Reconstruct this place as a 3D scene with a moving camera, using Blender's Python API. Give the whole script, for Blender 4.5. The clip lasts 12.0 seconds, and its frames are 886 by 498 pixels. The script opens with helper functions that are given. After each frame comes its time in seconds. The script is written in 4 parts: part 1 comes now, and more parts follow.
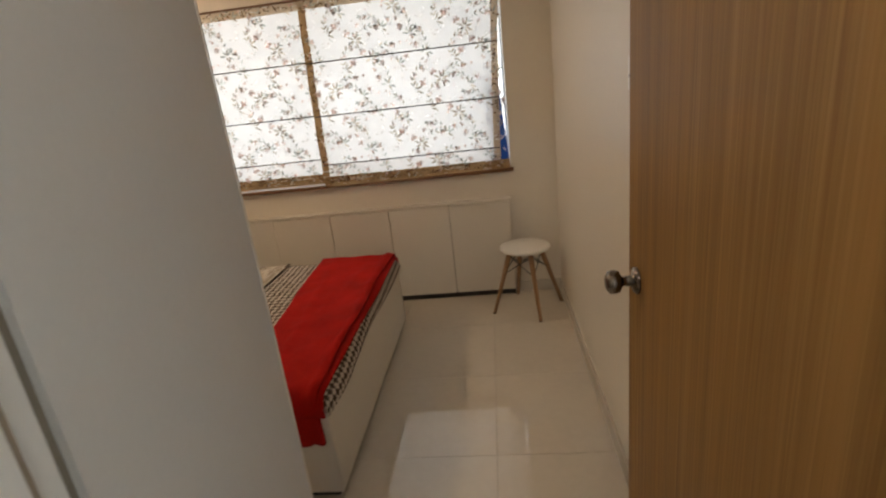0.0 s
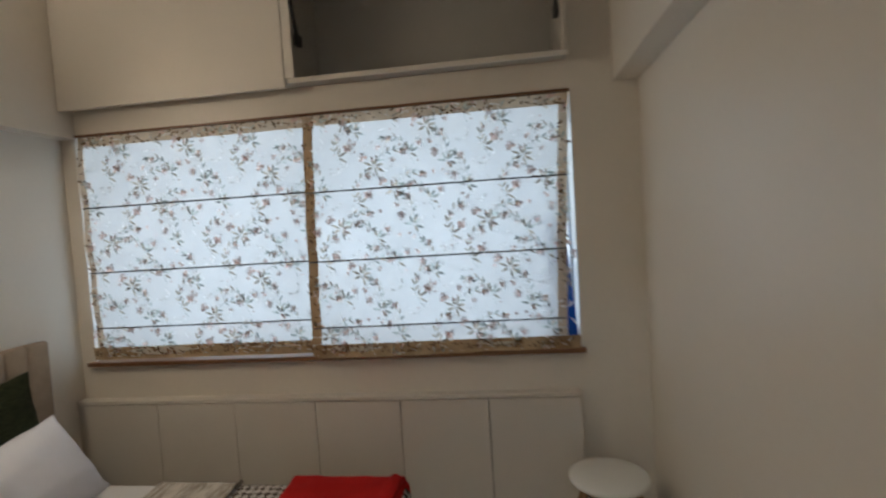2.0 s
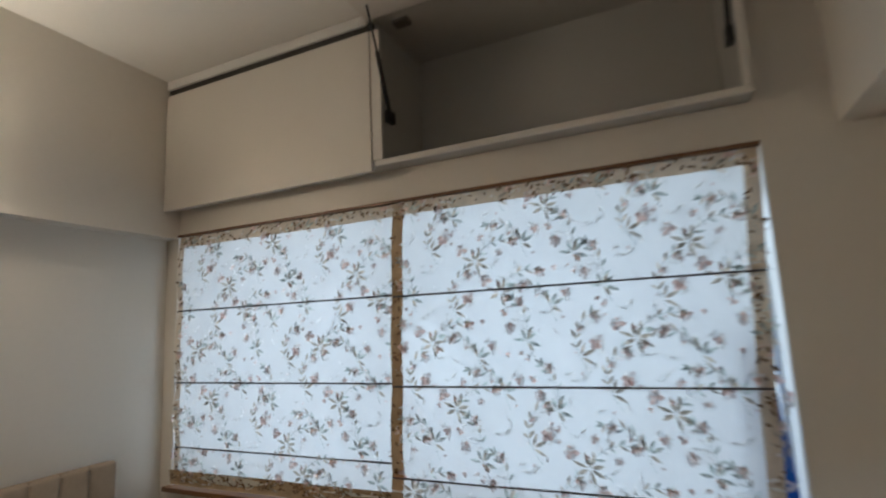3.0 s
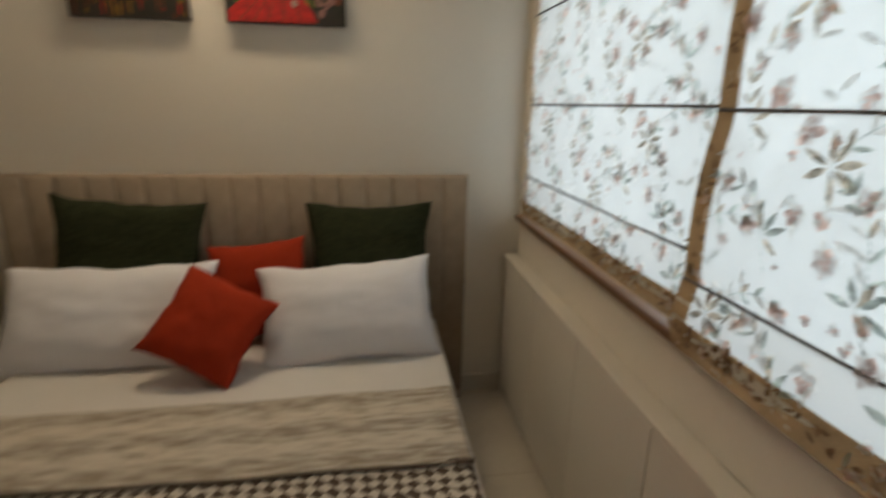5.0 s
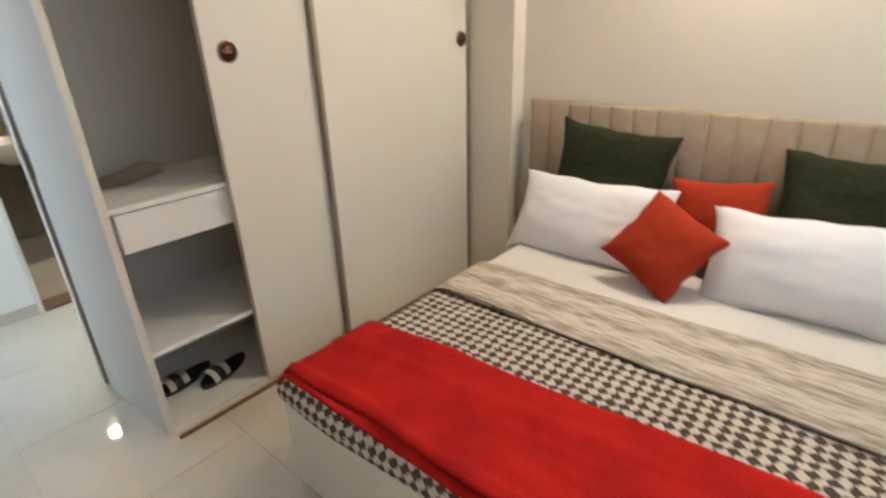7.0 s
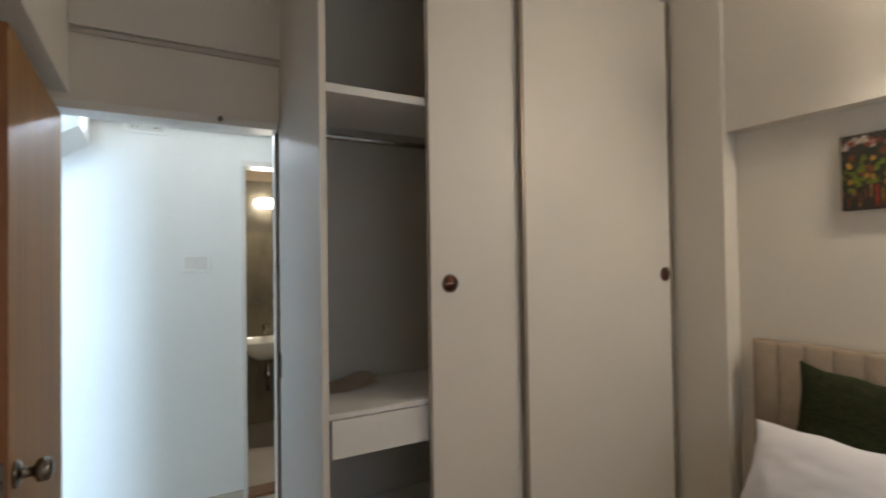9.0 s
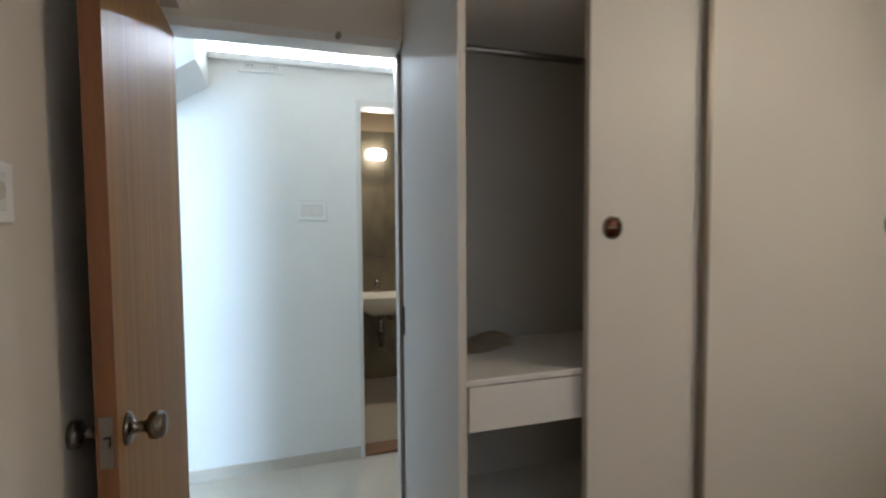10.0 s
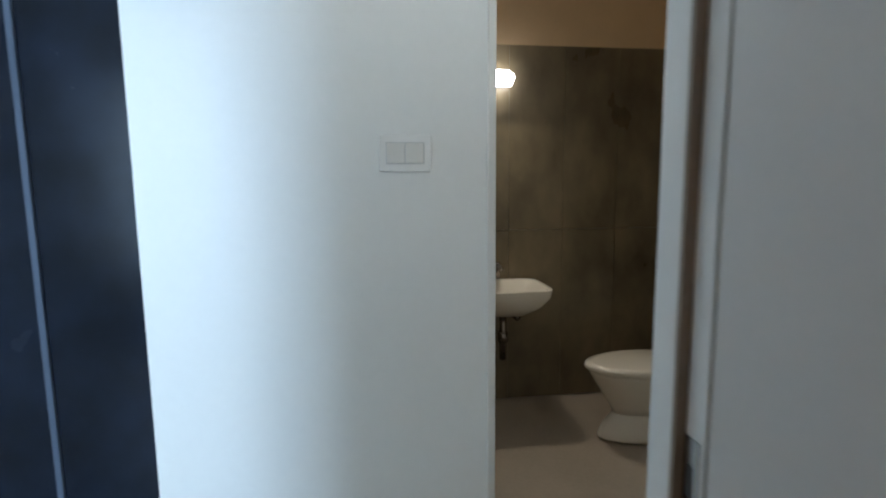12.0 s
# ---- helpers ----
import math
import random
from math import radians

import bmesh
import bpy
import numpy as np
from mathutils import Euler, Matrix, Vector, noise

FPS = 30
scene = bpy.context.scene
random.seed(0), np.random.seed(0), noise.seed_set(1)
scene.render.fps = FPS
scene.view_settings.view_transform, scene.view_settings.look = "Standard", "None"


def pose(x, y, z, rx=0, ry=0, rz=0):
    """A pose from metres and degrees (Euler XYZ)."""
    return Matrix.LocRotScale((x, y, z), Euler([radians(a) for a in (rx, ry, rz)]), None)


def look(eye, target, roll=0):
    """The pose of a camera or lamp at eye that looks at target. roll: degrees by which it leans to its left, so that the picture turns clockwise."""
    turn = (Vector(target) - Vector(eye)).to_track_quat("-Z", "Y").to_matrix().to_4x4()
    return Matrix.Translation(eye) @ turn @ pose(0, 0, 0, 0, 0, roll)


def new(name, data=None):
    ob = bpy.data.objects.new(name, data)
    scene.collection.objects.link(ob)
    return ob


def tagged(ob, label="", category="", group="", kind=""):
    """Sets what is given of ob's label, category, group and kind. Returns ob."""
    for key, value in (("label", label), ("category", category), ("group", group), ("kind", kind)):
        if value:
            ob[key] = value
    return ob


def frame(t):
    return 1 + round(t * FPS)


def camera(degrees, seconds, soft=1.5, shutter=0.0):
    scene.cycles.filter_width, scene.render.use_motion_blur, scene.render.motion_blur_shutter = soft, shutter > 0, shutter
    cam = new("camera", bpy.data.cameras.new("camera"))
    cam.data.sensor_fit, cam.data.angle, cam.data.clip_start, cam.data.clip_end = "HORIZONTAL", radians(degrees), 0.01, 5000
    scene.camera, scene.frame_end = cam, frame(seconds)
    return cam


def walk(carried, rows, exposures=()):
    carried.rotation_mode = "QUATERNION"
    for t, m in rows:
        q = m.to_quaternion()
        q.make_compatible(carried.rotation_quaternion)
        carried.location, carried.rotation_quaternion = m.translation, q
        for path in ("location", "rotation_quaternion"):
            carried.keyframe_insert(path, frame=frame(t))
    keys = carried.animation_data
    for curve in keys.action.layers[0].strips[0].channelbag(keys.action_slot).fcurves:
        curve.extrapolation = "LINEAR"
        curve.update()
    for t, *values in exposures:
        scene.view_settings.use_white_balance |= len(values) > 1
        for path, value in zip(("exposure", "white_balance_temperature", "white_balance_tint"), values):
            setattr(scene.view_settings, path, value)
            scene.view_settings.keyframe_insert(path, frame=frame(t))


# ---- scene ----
cam = camera(82.77, 12.0, soft=2.0, shutter=0.5)
PATH = [
    (0.0, pose(-0.402, -3.392, 1.468, 72.18, 6.32, 5.04)),
    (0.5, pose(-0.463, -3.262, 1.479, 75.64, 4.12, 1.90)),
    (1.0, pose(-0.477, -2.931, 1.521, 83.46, 3.58, 2.12)),
    (1.5, pose(-0.508, -2.628, 1.476, 87.00, 3.58, 2.31)),
    (2.0, pose(-0.613, -2.345, 1.514, 87.26, 3.66, 7.32)),
    (2.5, pose(-0.600, -2.033, 1.613, 93.00, 2.55, 16.61)),
    (2.7, pose(-0.587, -1.920, 1.607, 98.07, 2.64, 18.91)),
    (4.3, pose(-0.689, -0.786, 1.430, 86.08, -0.57, 61.80)),
    (4.5, pose(-0.725, -0.801, 1.335, 84.06, -0.27, 65.10)),
    (5.0, pose(-0.710, -0.626, 1.371, 73.97, -1.14, 82.29)),
    (5.5, pose(-0.633, -0.621, 1.389, 66.38, 0.41, 96.16)),
    (6.0, pose(-0.540, -0.650, 1.426, 62.42, 1.48, 107.23)),
    (6.5, pose(-0.469, -0.662, 1.434, 62.48, 1.89, 119.07)),
    (7.0, pose(-0.447, -0.672, 1.442, 66.15, 1.48, 129.88)),
    (7.5, pose(-0.418, -0.682, 1.490, 77.65, 1.02, 132.32)),
    (7.7, pose(-0.423, -0.663, 1.540, 83.63, 1.02, 132.73)),
    (9.3, pose(-0.376, -0.775, 1.449, 90.92, 0.85, 154.23)),
    (9.5, pose(-0.373, -0.843, 1.421, 89.45, 0.54, 156.65)),
    (10.0, pose(-0.386, -1.113, 1.400, 87.02, 0.38, 161.42)),
    (10.5, pose(-0.425, -1.448, 1.374, 85.19, 0.27, 166.13)),
    (11.0, pose(-0.473, -1.800, 1.364, 82.89, 0.46, 170.97)),
    (11.5, pose(-0.488, -2.182, 1.366, 83.75, 0.16, 172.44)),
    (12.0, pose(-0.495, -2.509, 1.373, 82.90, 0.55, 172.17)),
]
EXPOSURES = [
    (0.0, -0.6, 8100, 20), (0.5, -0.55, 7900, 17), (1.0, -0.85, 7000, 12), (1.5, -1.0, 6600, 12), (2.0, -1.05, 6300, 12), (2.5, -1.1, 6100, 12), (4.5, -1.28, 6650, 10),
    (5.0, -0.95, 7100, 10), (5.5, -0.35, 7700, 10), (6.0, 0.1, 7000, 10), (6.5, 0.8, 6200, 10), (7.0, 0.5, 6200, 10), (7.5, -0.05, 6200, 10),
    (9.5, -0.45, 6200, 12), (10.5, -0.6, 5950, 11), (11.0, -0.75, 6100, 12), (11.5, -0.9, 6150, 12), (12.0, -0.9, 6100, 12),
]
walk(cam, PATH, EXPOSURES)

# ---- light ----
world = bpy.data.worlds.new("sky")
scene.world = world
world.use_nodes = True
wn = world.node_tree
sky = wn.nodes.new("ShaderNodeTexSky")
sky.sky_type = "NISHITA"
sky.sun_disc = False
sky.sun_elevation, sky.sun_rotation = radians(50), radians(200)
wn.nodes["Background"].inputs["Strength"].default_value = 0.12
wn.links.new(sky.outputs["Color"], wn.nodes["Background"].inputs["Color"])


def area(name, m, sx, sy, watts, colour):
    d = bpy.data.lights.new(name, "AREA")
    d.shape, d.size, d.size_y, d.energy, d.color = "RECTANGLE", sx, sy, watts, colour
    ob = new(name, d)
    ob.matrix_world = m
    return ob


# daylight in the bedroom window, behind the blinds
area("window_daylight", look((-1.44, 0.62, 1.42), (-1.44, -1, 1.42)), 2.5, 1.25, 44, (0.71, 0.875, 1.0))
# daylight in the living room window, which reaches the passage
area("living_daylight", look((1.30, -0.02, 1.50), (1.0, -3, 1.3)), 1.3, 1.7, 270, (0.56, 0.78, 1.0))
# tube light on the beam over the headboard
area("tube_light_glow", look((-2.70, -1.14, 2.240), (-2.0, -1.14, 1.5)), 0.62, 0.05, 8, (1.0, 0.83, 0.60))
# lamp over the basin
area("bath_lamp_glow", look((-1.25, -5.42, 1.95), (-1.25, -4.4, 1.2)), 0.2, 0.08, 12, (1.0, 0.90, 0.70))


# ---- materials ----
def mat(name, colour, rough=0.5, metal=0.0, var=0.06, scale=6.0, fine=60.0, bump=0.02, spec=0.5, coat=0.0, trans=0.0, stretch=(1, 1, 1), spread=0.08):
    m = bpy.data.materials.new(name)
    m.use_nodes = True
    nt = m.node_tree
    n, l = nt.nodes, nt.links
    b = n["Principled BSDF"]
    b.inputs["Roughness"].default_value = rough
    b.inputs["Metallic"].default_value = metal
    b.inputs["Specular IOR Level"].default_value = spec
    b.inputs["Coat Weight"].default_value = coat
    co = n.new("ShaderNodeTexCoord")
    mp = n.new("ShaderNodeMapping")
    mp.inputs["Scale"].default_value = stretch
    l.new(co.outputs["Object"], mp.inputs["Vector"])
    big = n.new("ShaderNodeTexNoise")
    big.inputs["Scale"].default_value = scale
    big.inputs["Detail"].default_value = 5
    small = n.new("ShaderNodeTexNoise")
    small.inputs["Scale"].default_value = fine
    small.inputs["Detail"].default_value = 6
    l.new(mp.outputs["Vector"], big.inputs["Vector"])
    l.new(mp.outputs["Vector"], small.inputs["Vector"])
    add = n.new("ShaderNodeMath")
    add.operation = "MULTIPLY_ADD"
    l.new(small.outputs["Fac"], add.inputs[0])
    add.inputs[1].default_value = 0.5
    l.new(big.outputs["Fac"], add.inputs[2])
    ramp = n.new("ShaderNodeValToRGB")
    lo = [max(0, c * (1 - var)) for c in colour]
    hi = [min(1, c * (1 + var)) for c in colour]
    ramp.color_ramp.elements[0].position, ramp.color_ramp.elements[1].position = 0.5, 1.0
    ramp.color_ramp.elements[0].color, ramp.color_ramp.elements[1].color = (*lo, 1), (*hi, 1)
    l.new(add.outputs[0], ramp.inputs["Fac"])
    l.new(ramp.outputs["Color"], b.inputs["Base Color"])
    rr = n.new("ShaderNodeMapRange")
    rr.inputs["To Min"].default_value, rr.inputs["To Max"].default_value = max(0.012, rough - spread), min(1, rough + spread)
    l.new(big.outputs["Fac"], rr.inputs["Value"])
    l.new(rr.outputs["Result"], b.inputs["Roughness"])
    if bump:
        bp = n.new("ShaderNodeBump")
        bp.inputs["Strength"].default_value = bump * 10
        bp.inputs["Distance"].default_value = 0.002
        l.new(small.outputs["Fac"], bp.inputs["Height"])
        l.new(bp.outputs["Normal"], b.inputs["Normal"])
    if trans:
        tr = n.new("ShaderNodeBsdfTranslucent")
        l.new(ramp.outputs["Color"], tr.inputs["Color"])
        mx = n.new("ShaderNodeMixShader")
        mx.inputs["Fac"].default_value = trans
        l.new(b.outputs["BSDF"], mx.inputs[1])
        l.new(tr.outputs["BSDF"], mx.inputs[2])
        l.new(mx.outputs["Shader"], n["Material Output"].inputs["Surface"])
    return m


def glow(name, colour, strength):
    m = bpy.data.materials.new(name)
    m.use_nodes = True
    b = m.node_tree.nodes["Principled BSDF"]
    b.inputs["Base Color"].default_value = (0.9, 0.9, 0.9, 1)
    b.inputs["Emission Color"].default_value = (*colour, 1)
    b.inputs["Emission Strength"].default_value = strength
    return m


def glass(name):
    m = bpy.data.materials.new(name)
    m.use_nodes = True
    b = m.node_tree.nodes["Principled BSDF"]
    b.inputs["Transmission Weight"].default_value = 1.0
    b.inputs["Roughness"].default_value = 0.0
    b.inputs["IOR"].default_value = 1.45
    return m


M_WALL = mat("wall_paint", (0.72, 0.665, 0.58), 0.34, var=0.025, scale=1.5, fine=40, bump=0.012, spec=0.35)
M_HALL = mat("passage_paint", (0.82, 0.82, 0.80), 0.45, var=0.02, scale=1.5, fine=40, bump=0.012, spec=0.35)
M_CEIL = mat("ceiling_paint", (0.76, 0.73, 0.67), 0.7, var=0.02, scale=1.5, fine=40, bump=0.01)
M_LAM = mat("cream_laminate", (0.70, 0.65, 0.575), 0.48, var=0.02, scale=3, fine=90, bump=0.006)
M_LAM_W = mat("white_laminate", (0.74, 0.72, 0.68), 0.35, var=0.02, scale=3, fine=90, bump=0.006)
M_PANEL = mat("panel_laminate", (0.63, 0.605, 0.57), 0.60, var=0.025, scale=3, fine=90, bump=0.006)
# Greyer inner laminate, darkened further for the shade inside the open bays
M_INNER = mat("shaded_inner_laminate", (0.46, 0.435, 0.39), 0.45, var=0.03, scale=3)
M_PROFILE = mat("bronze_profile", (0.27, 0.225, 0.175), 0.42, 0.3, var=0.1)
M_STRIP = mat("dark_strip", (0.07, 0.09, 0.13), 0.5, var=0.1, spec=0.2)
M_EDGE = mat("edge_band", (0.50, 0.46, 0.40), 0.4, var=0.05)
M_TILE = mat("floor_tile", (0.62, 0.56, 0.475), 0.035, var=0.05, scale=2.5, fine=25, bump=0.0, spec=0.75, spread=0.02)
M_GROUT = mat("grout", (0.50, 0.45, 0.38), 0.8)
M_SKIRT = mat("skirting_tile", (0.56, 0.51, 0.44), 0.2, var=0.06, scale=4)
M_DARK = mat("dark_gap", (0.03, 0.025, 0.02), 0.6)
M_ALU = mat("dark_aluminium", (0.16, 0.14, 0.12), 0.35, 0.7, var=0.1)
M_STEEL = mat("brushed_steel", (0.29, 0.265, 0.24), 0.25, 1.0, var=0.1, fine=200)
M_KNOB = mat("antique_steel", (0.205, 0.175, 0.145), 0.28, 1.0, var=0.15, fine=200)
M_BLACK = mat("black_metal", (0.02, 0.02, 0.02), 0.4, 0.3)
M_BROWNCUP = mat("bronze_cup", (0.10, 0.035, 0.02), 0.3, 0.8, var=0.2)
M_WOODF = mat("sill_wood", (0.18, 0.085, 0.036), 0.45, var=0.25, scale=5, fine=40, stretch=(0.6, 8, 8), bump=0.02)
M_SEAL = mat("seal_strip", (0.30, 0.235, 0.18), 0.6, var=0.1)
M_HEADB = mat("headboard_fabric", (0.33, 0.258, 0.19), 0.9, var=0.1, scale=20, fine=400, bump=0.05, spec=0.2)
M_SHEET = mat("white_sheet", (0.66, 0.625, 0.585), 0.85, var=0.03, scale=8, fine=300, bump=0.02, spec=0.2)
M_PILLOW = mat("white_cotton", (0.74, 0.725, 0.75), 0.85, var=0.03, scale=8, fine=300, bump=0.02, spec=0.2)
M_GREEN = mat("green_knit", (0.025, 0.029, 0.013), 0.95, var=0.4, scale=34, fine=160, stretch=(1, 3.5, 1), bump=0.10, spec=0.15)
M_ORANGE = mat("rust_cotton", (0.325, 0.031, 0.011), 0.9, var=0.07, scale=12, fine=300, bump=0.04, spec=0.15)
M_RED = mat("red_fleece", (0.41, 0.012, 0.009), 0.95, var=0.26, scale=6, fine=120, bump=0.09, spec=0.12)
M_EDGESHADE = mat("edge_shade", (0.15, 0.12, 0.09), 0.9, var=0.2)
M_BEDBASE = mat("bed_laminate", (0.66, 0.615, 0.54), 0.4, var=0.02, scale=3)
M_SEAT = mat("white_plastic", (0.78, 0.76, 0.70), 0.3, var=0.02)
M_LEG = mat("beech_leg", (0.31, 0.17, 0.08), 0.5, var=0.2, scale=8, fine=60, stretch=(6, 6, 0.8))
M_MODULE = mat("switch_module", (0.64, 0.64, 0.63), 0.35, var=0.02)
M_PLASTIC = mat("switch_plastic", (0.83, 0.82, 0.80), 0.3, var=0.01)
M_CERAMIC = mat("ceramic", (0.78, 0.73, 0.64), 0.12, var=0.02, spec=0.6)
M_STONE = mat("bath_stone_tile", (0.165, 0.132, 0.080), 0.3, var=0.5, scale=2.6, fine=7, bump=0.012, stretch=(1, 1, 0.6))
M_BATHTOP = mat("bath_cream_paint", (0.62, 0.46, 0.28), 0.6, var=0.04)
M_BATHFLOOR = mat("bath_floor_tile", (0.42, 0.36, 0.29), 0.35, var=0.1, scale=3)
M_DARKDOOR = mat("dark_lacquer", (0.004, 0.007, 0.015), 0.24, var=0.5, scale=5, fine=9, bump=0.02, spec=0.13)
M_FRAME = mat("window_aluminium", (0.62, 0.66, 0.72), 0.35, 0.2)
M_GLASS = glass("window_glass")
M_TUBE = glow("tube_glow", (1.0, 0.86, 0.66), 145)
M_BULB = glow("bulb_glow", (1.0, 0.97, 0.92), 30)
M_BLUEWEDGE = mat("blue_wedge", (0.02, 0.13, 0.40), 0.5, trans=0.5)
M_COVE = glow("cove_glow", (0.80, 0.91, 1.0), 430)
M_FABRIC = mat("blind_linen", (0.80, 0.80, 0.79), 0.9, var=0.03, scale=10, fine=350, bump=0.03, trans=0.62)
# Hem tones: beige cloth browned to look unlit from behind
M_HEM = mat("unlit_hem", (0.43, 0.29, 0.16), 0.9, var=0.25, scale=14, fine=300, bump=0.03, trans=0.25)
M_HEMPALE = mat("unlit_hem_pale", (0.70, 0.60, 0.48), 0.9, var=0.15, scale=14, fine=300, bump=0.03, trans=0.32)
M_LEAFA = mat("print_grey_green", (0.52, 0.57, 0.54), 0.9, var=0.5, scale=30, trans=0.68, bump=0)
M_LEAFB = mat("print_brown", (0.55, 0.49, 0.41), 0.9, var=0.5, scale=30, trans=0.66, bump=0)
M_LEAFC = mat("print_pink", (0.90, 0.76, 0.72), 0.9, var=0.4, scale=30, trans=0.7, bump=0)
M_LEAFD = mat("print_pale", (0.84, 0.84, 0.81), 0.9, var=0.25, scale=30, trans=0.7, bump=0)
M_LEAFE = mat("print_rose", (0.80, 0.57, 0.52), 0.9, var=0.4, scale=30, trans=0.68, bump=0)
# Hem leaves darkened as if no daylight came through the cloth
M_HEMLEAF = mat("unlit_print", (0.21, 0.125, 0.065), 0.9, var=0.5, scale=30, bump=0)
M_ROD = mat("blind_rod_pocket", (0.16, 0.15, 0.15), 0.8, trans=0.2)


def fn(nt, op, a, b=None, c=None):
    q = nt.nodes.new("ShaderNodeMath")
    q.operation = op
    for i, s in enumerate((a, b, c)):
        if s is None:
            continue
        if isinstance(s, (int, float)):
            q.inputs[i].default_value = s
        else:
            nt.links.new(s, q.inputs[i])
    return q.outputs[0]


def mix(nt, f, a, b):
    q = nt.nodes.new("ShaderNodeMix")
    q.data_type = "RGBA"
    nt.links.new(f, q.inputs["Factor"])
    for key, s in ((6, a), (7, b)):
        if isinstance(s, tuple):
            q.inputs[key].default_value = (*s, 1)
        else:
            nt.links.new(s, q.inputs[key])
    return q.outputs[2]


def door_veneer():
    """Straight-grained veneer: broad bands, thin pale lines and short dark pores that run up the leaf."""
    m = mat("door_veneer", (0.275, 0.143, 0.046), 0.50, var=0.24, scale=2.4, fine=30, bump=0.006, stretch=(9, 9, 0.13), spec=0.12)
    nt = m.node_tree
    n, l = nt.nodes, nt.links
    co = n.new("ShaderNodeTexCoord")
    base = n["Color Ramp"].outputs["Color"]
    for size, warp, low, high, tint in (((26, 26, 0.45), 1.5, 0.54, 0.72, (0.19, 0.088, 0.028)), ((84, 84, 0.9), 1.6, 0.52, 0.70, (0.43, 0.245, 0.088)), ((120, 120, 2.4), 0.3, 0.60, 0.76, (0.14, 0.060, 0.020))):
        mp = n.new("ShaderNodeMapping")
        mp.inputs["Scale"].default_value = size
        mp.inputs["Rotation"].default_value = (radians(1.2 * warp), 0, 0)
        l.new(co.outputs["Object"], mp.inputs["Vector"])
        nz = n.new("ShaderNodeTexNoise")
        nz.inputs["Scale"].default_value = 1.0
        nz.inputs["Detail"].default_value = 3
        nz.inputs["Distortion"].default_value = warp
        l.new(mp.outputs["Vector"], nz.inputs["Vector"])
        rg = n.new("ShaderNodeMapRange")
        rg.inputs["From Min"].default_value, rg.inputs["From Max"].default_value = low, high
        rg.inputs["To Max"].default_value = 0.40
        l.new(nz.outputs["Fac"], rg.inputs["Value"])
        base = mix(nt, rg.outputs["Result"], base, tint)
    l.new(base, n["Principled BSDF"].inputs["Base Color"])
    return m


M_VENEER = door_veneer()
M_DOOREDGE = mat("door_lipping", (0.22, 0.085, 0.03), 0.45, var=0.2, scale=6, stretch=(6, 6, 0.4))


def pattern(name, build, rough=0.95, bump=0.03):
    m = mat(name, (0.5, 0.5, 0.5), rough, var=0.05, fine=280, bump=bump, spec=0.15)
    nt = m.node_tree
    co = nt.nodes.new("ShaderNodeTexCoord")
    sep = nt.nodes.new("ShaderNodeSeparateXYZ")
    nt.links.new(co.outputs["UV"], sep.inputs[0])
    colour = build(nt, sep)
    nt.links.new(colour, nt.nodes["Principled BSDF"].inputs["Base Color"])
    return m


def check_build(nt, sep):
    # houndstooth-like diamonds in offset rows, 4 cm wide
    nz = nt.nodes.new("ShaderNodeTexNoise")
    nz.inputs["Scale"].default_value = 40
    wob = fn(nt, "MULTIPLY", fn(nt, "SUBTRACT", nz.outputs["Fac"], 0.5), 0.35)
    u = fn(nt, "ADD", fn(nt, "MULTIPLY", sep.outputs[0], 1 / 0.068), wob)
    w = fn(nt, "ADD", fn(nt, "MULTIPLY", sep.outputs[1], 1 / 0.074), wob)
    a = fn(nt, "ABSOLUTE", fn(nt, "SUBTRACT", fn(nt, "FRACT", fn(nt, "ADD", u, w)), 0.5))
    b = fn(nt, "ABSOLUTE", fn(nt, "SUBTRACT", fn(nt, "FRACT", fn(nt, "SUBTRACT", u, fn(nt, "MULTIPLY", w, 0.9))), 0.5))
    f = fn(nt, "LESS_THAN", fn(nt, "MULTIPLY", fn(nt, "SUBTRACT", a, 0.25), fn(nt, "SUBTRACT", b, 0.25)), 0.0)
    return mix(nt, f, (0.56, 0.50, 0.43), (0.085, 0.060, 0.044))


def stripe_build(nt, sep):
    # washed grey-beige bands with broken weave
    nz = nt.nodes.new("ShaderNodeTexNoise")
    nz.inputs["Scale"].default_value = 9
    nz.inputs["Detail"].default_value = 6
    mp = nt.nodes.new("ShaderNodeMapping")
    mp.inputs["Scale"].default_value = (9.0, 1.2, 1)
    co = nt.nodes.new("ShaderNodeTexCoord")
    nt.links.new(co.outputs["UV"], mp.inputs["Vector"])
    nt.links.new(mp.outputs["Vector"], nz.inputs["Vector"])
    band = fn(nt, "SINE", fn(nt, "MULTIPLY", sep.outputs[0], 2 * math.pi / 0.125))
    f = fn(nt, "ADD", fn(nt, "MULTIPLY", band, 0.30), fn(nt, "MULTIPLY", fn(nt, "SUBTRACT", nz.outputs["Fac"], 0.385), 3.5))
    q = nt.nodes.new("ShaderNodeClamp")
    nt.links.new(f, q.inputs["Value"])
    return mix(nt, q.outputs[0], (0.58, 0.52, 0.44), (0.29, 0.24, 0.185))


M_CHECK = pattern("check_weave", check_build)
M_STRIPE = pattern("stripe_weave", stripe_build)


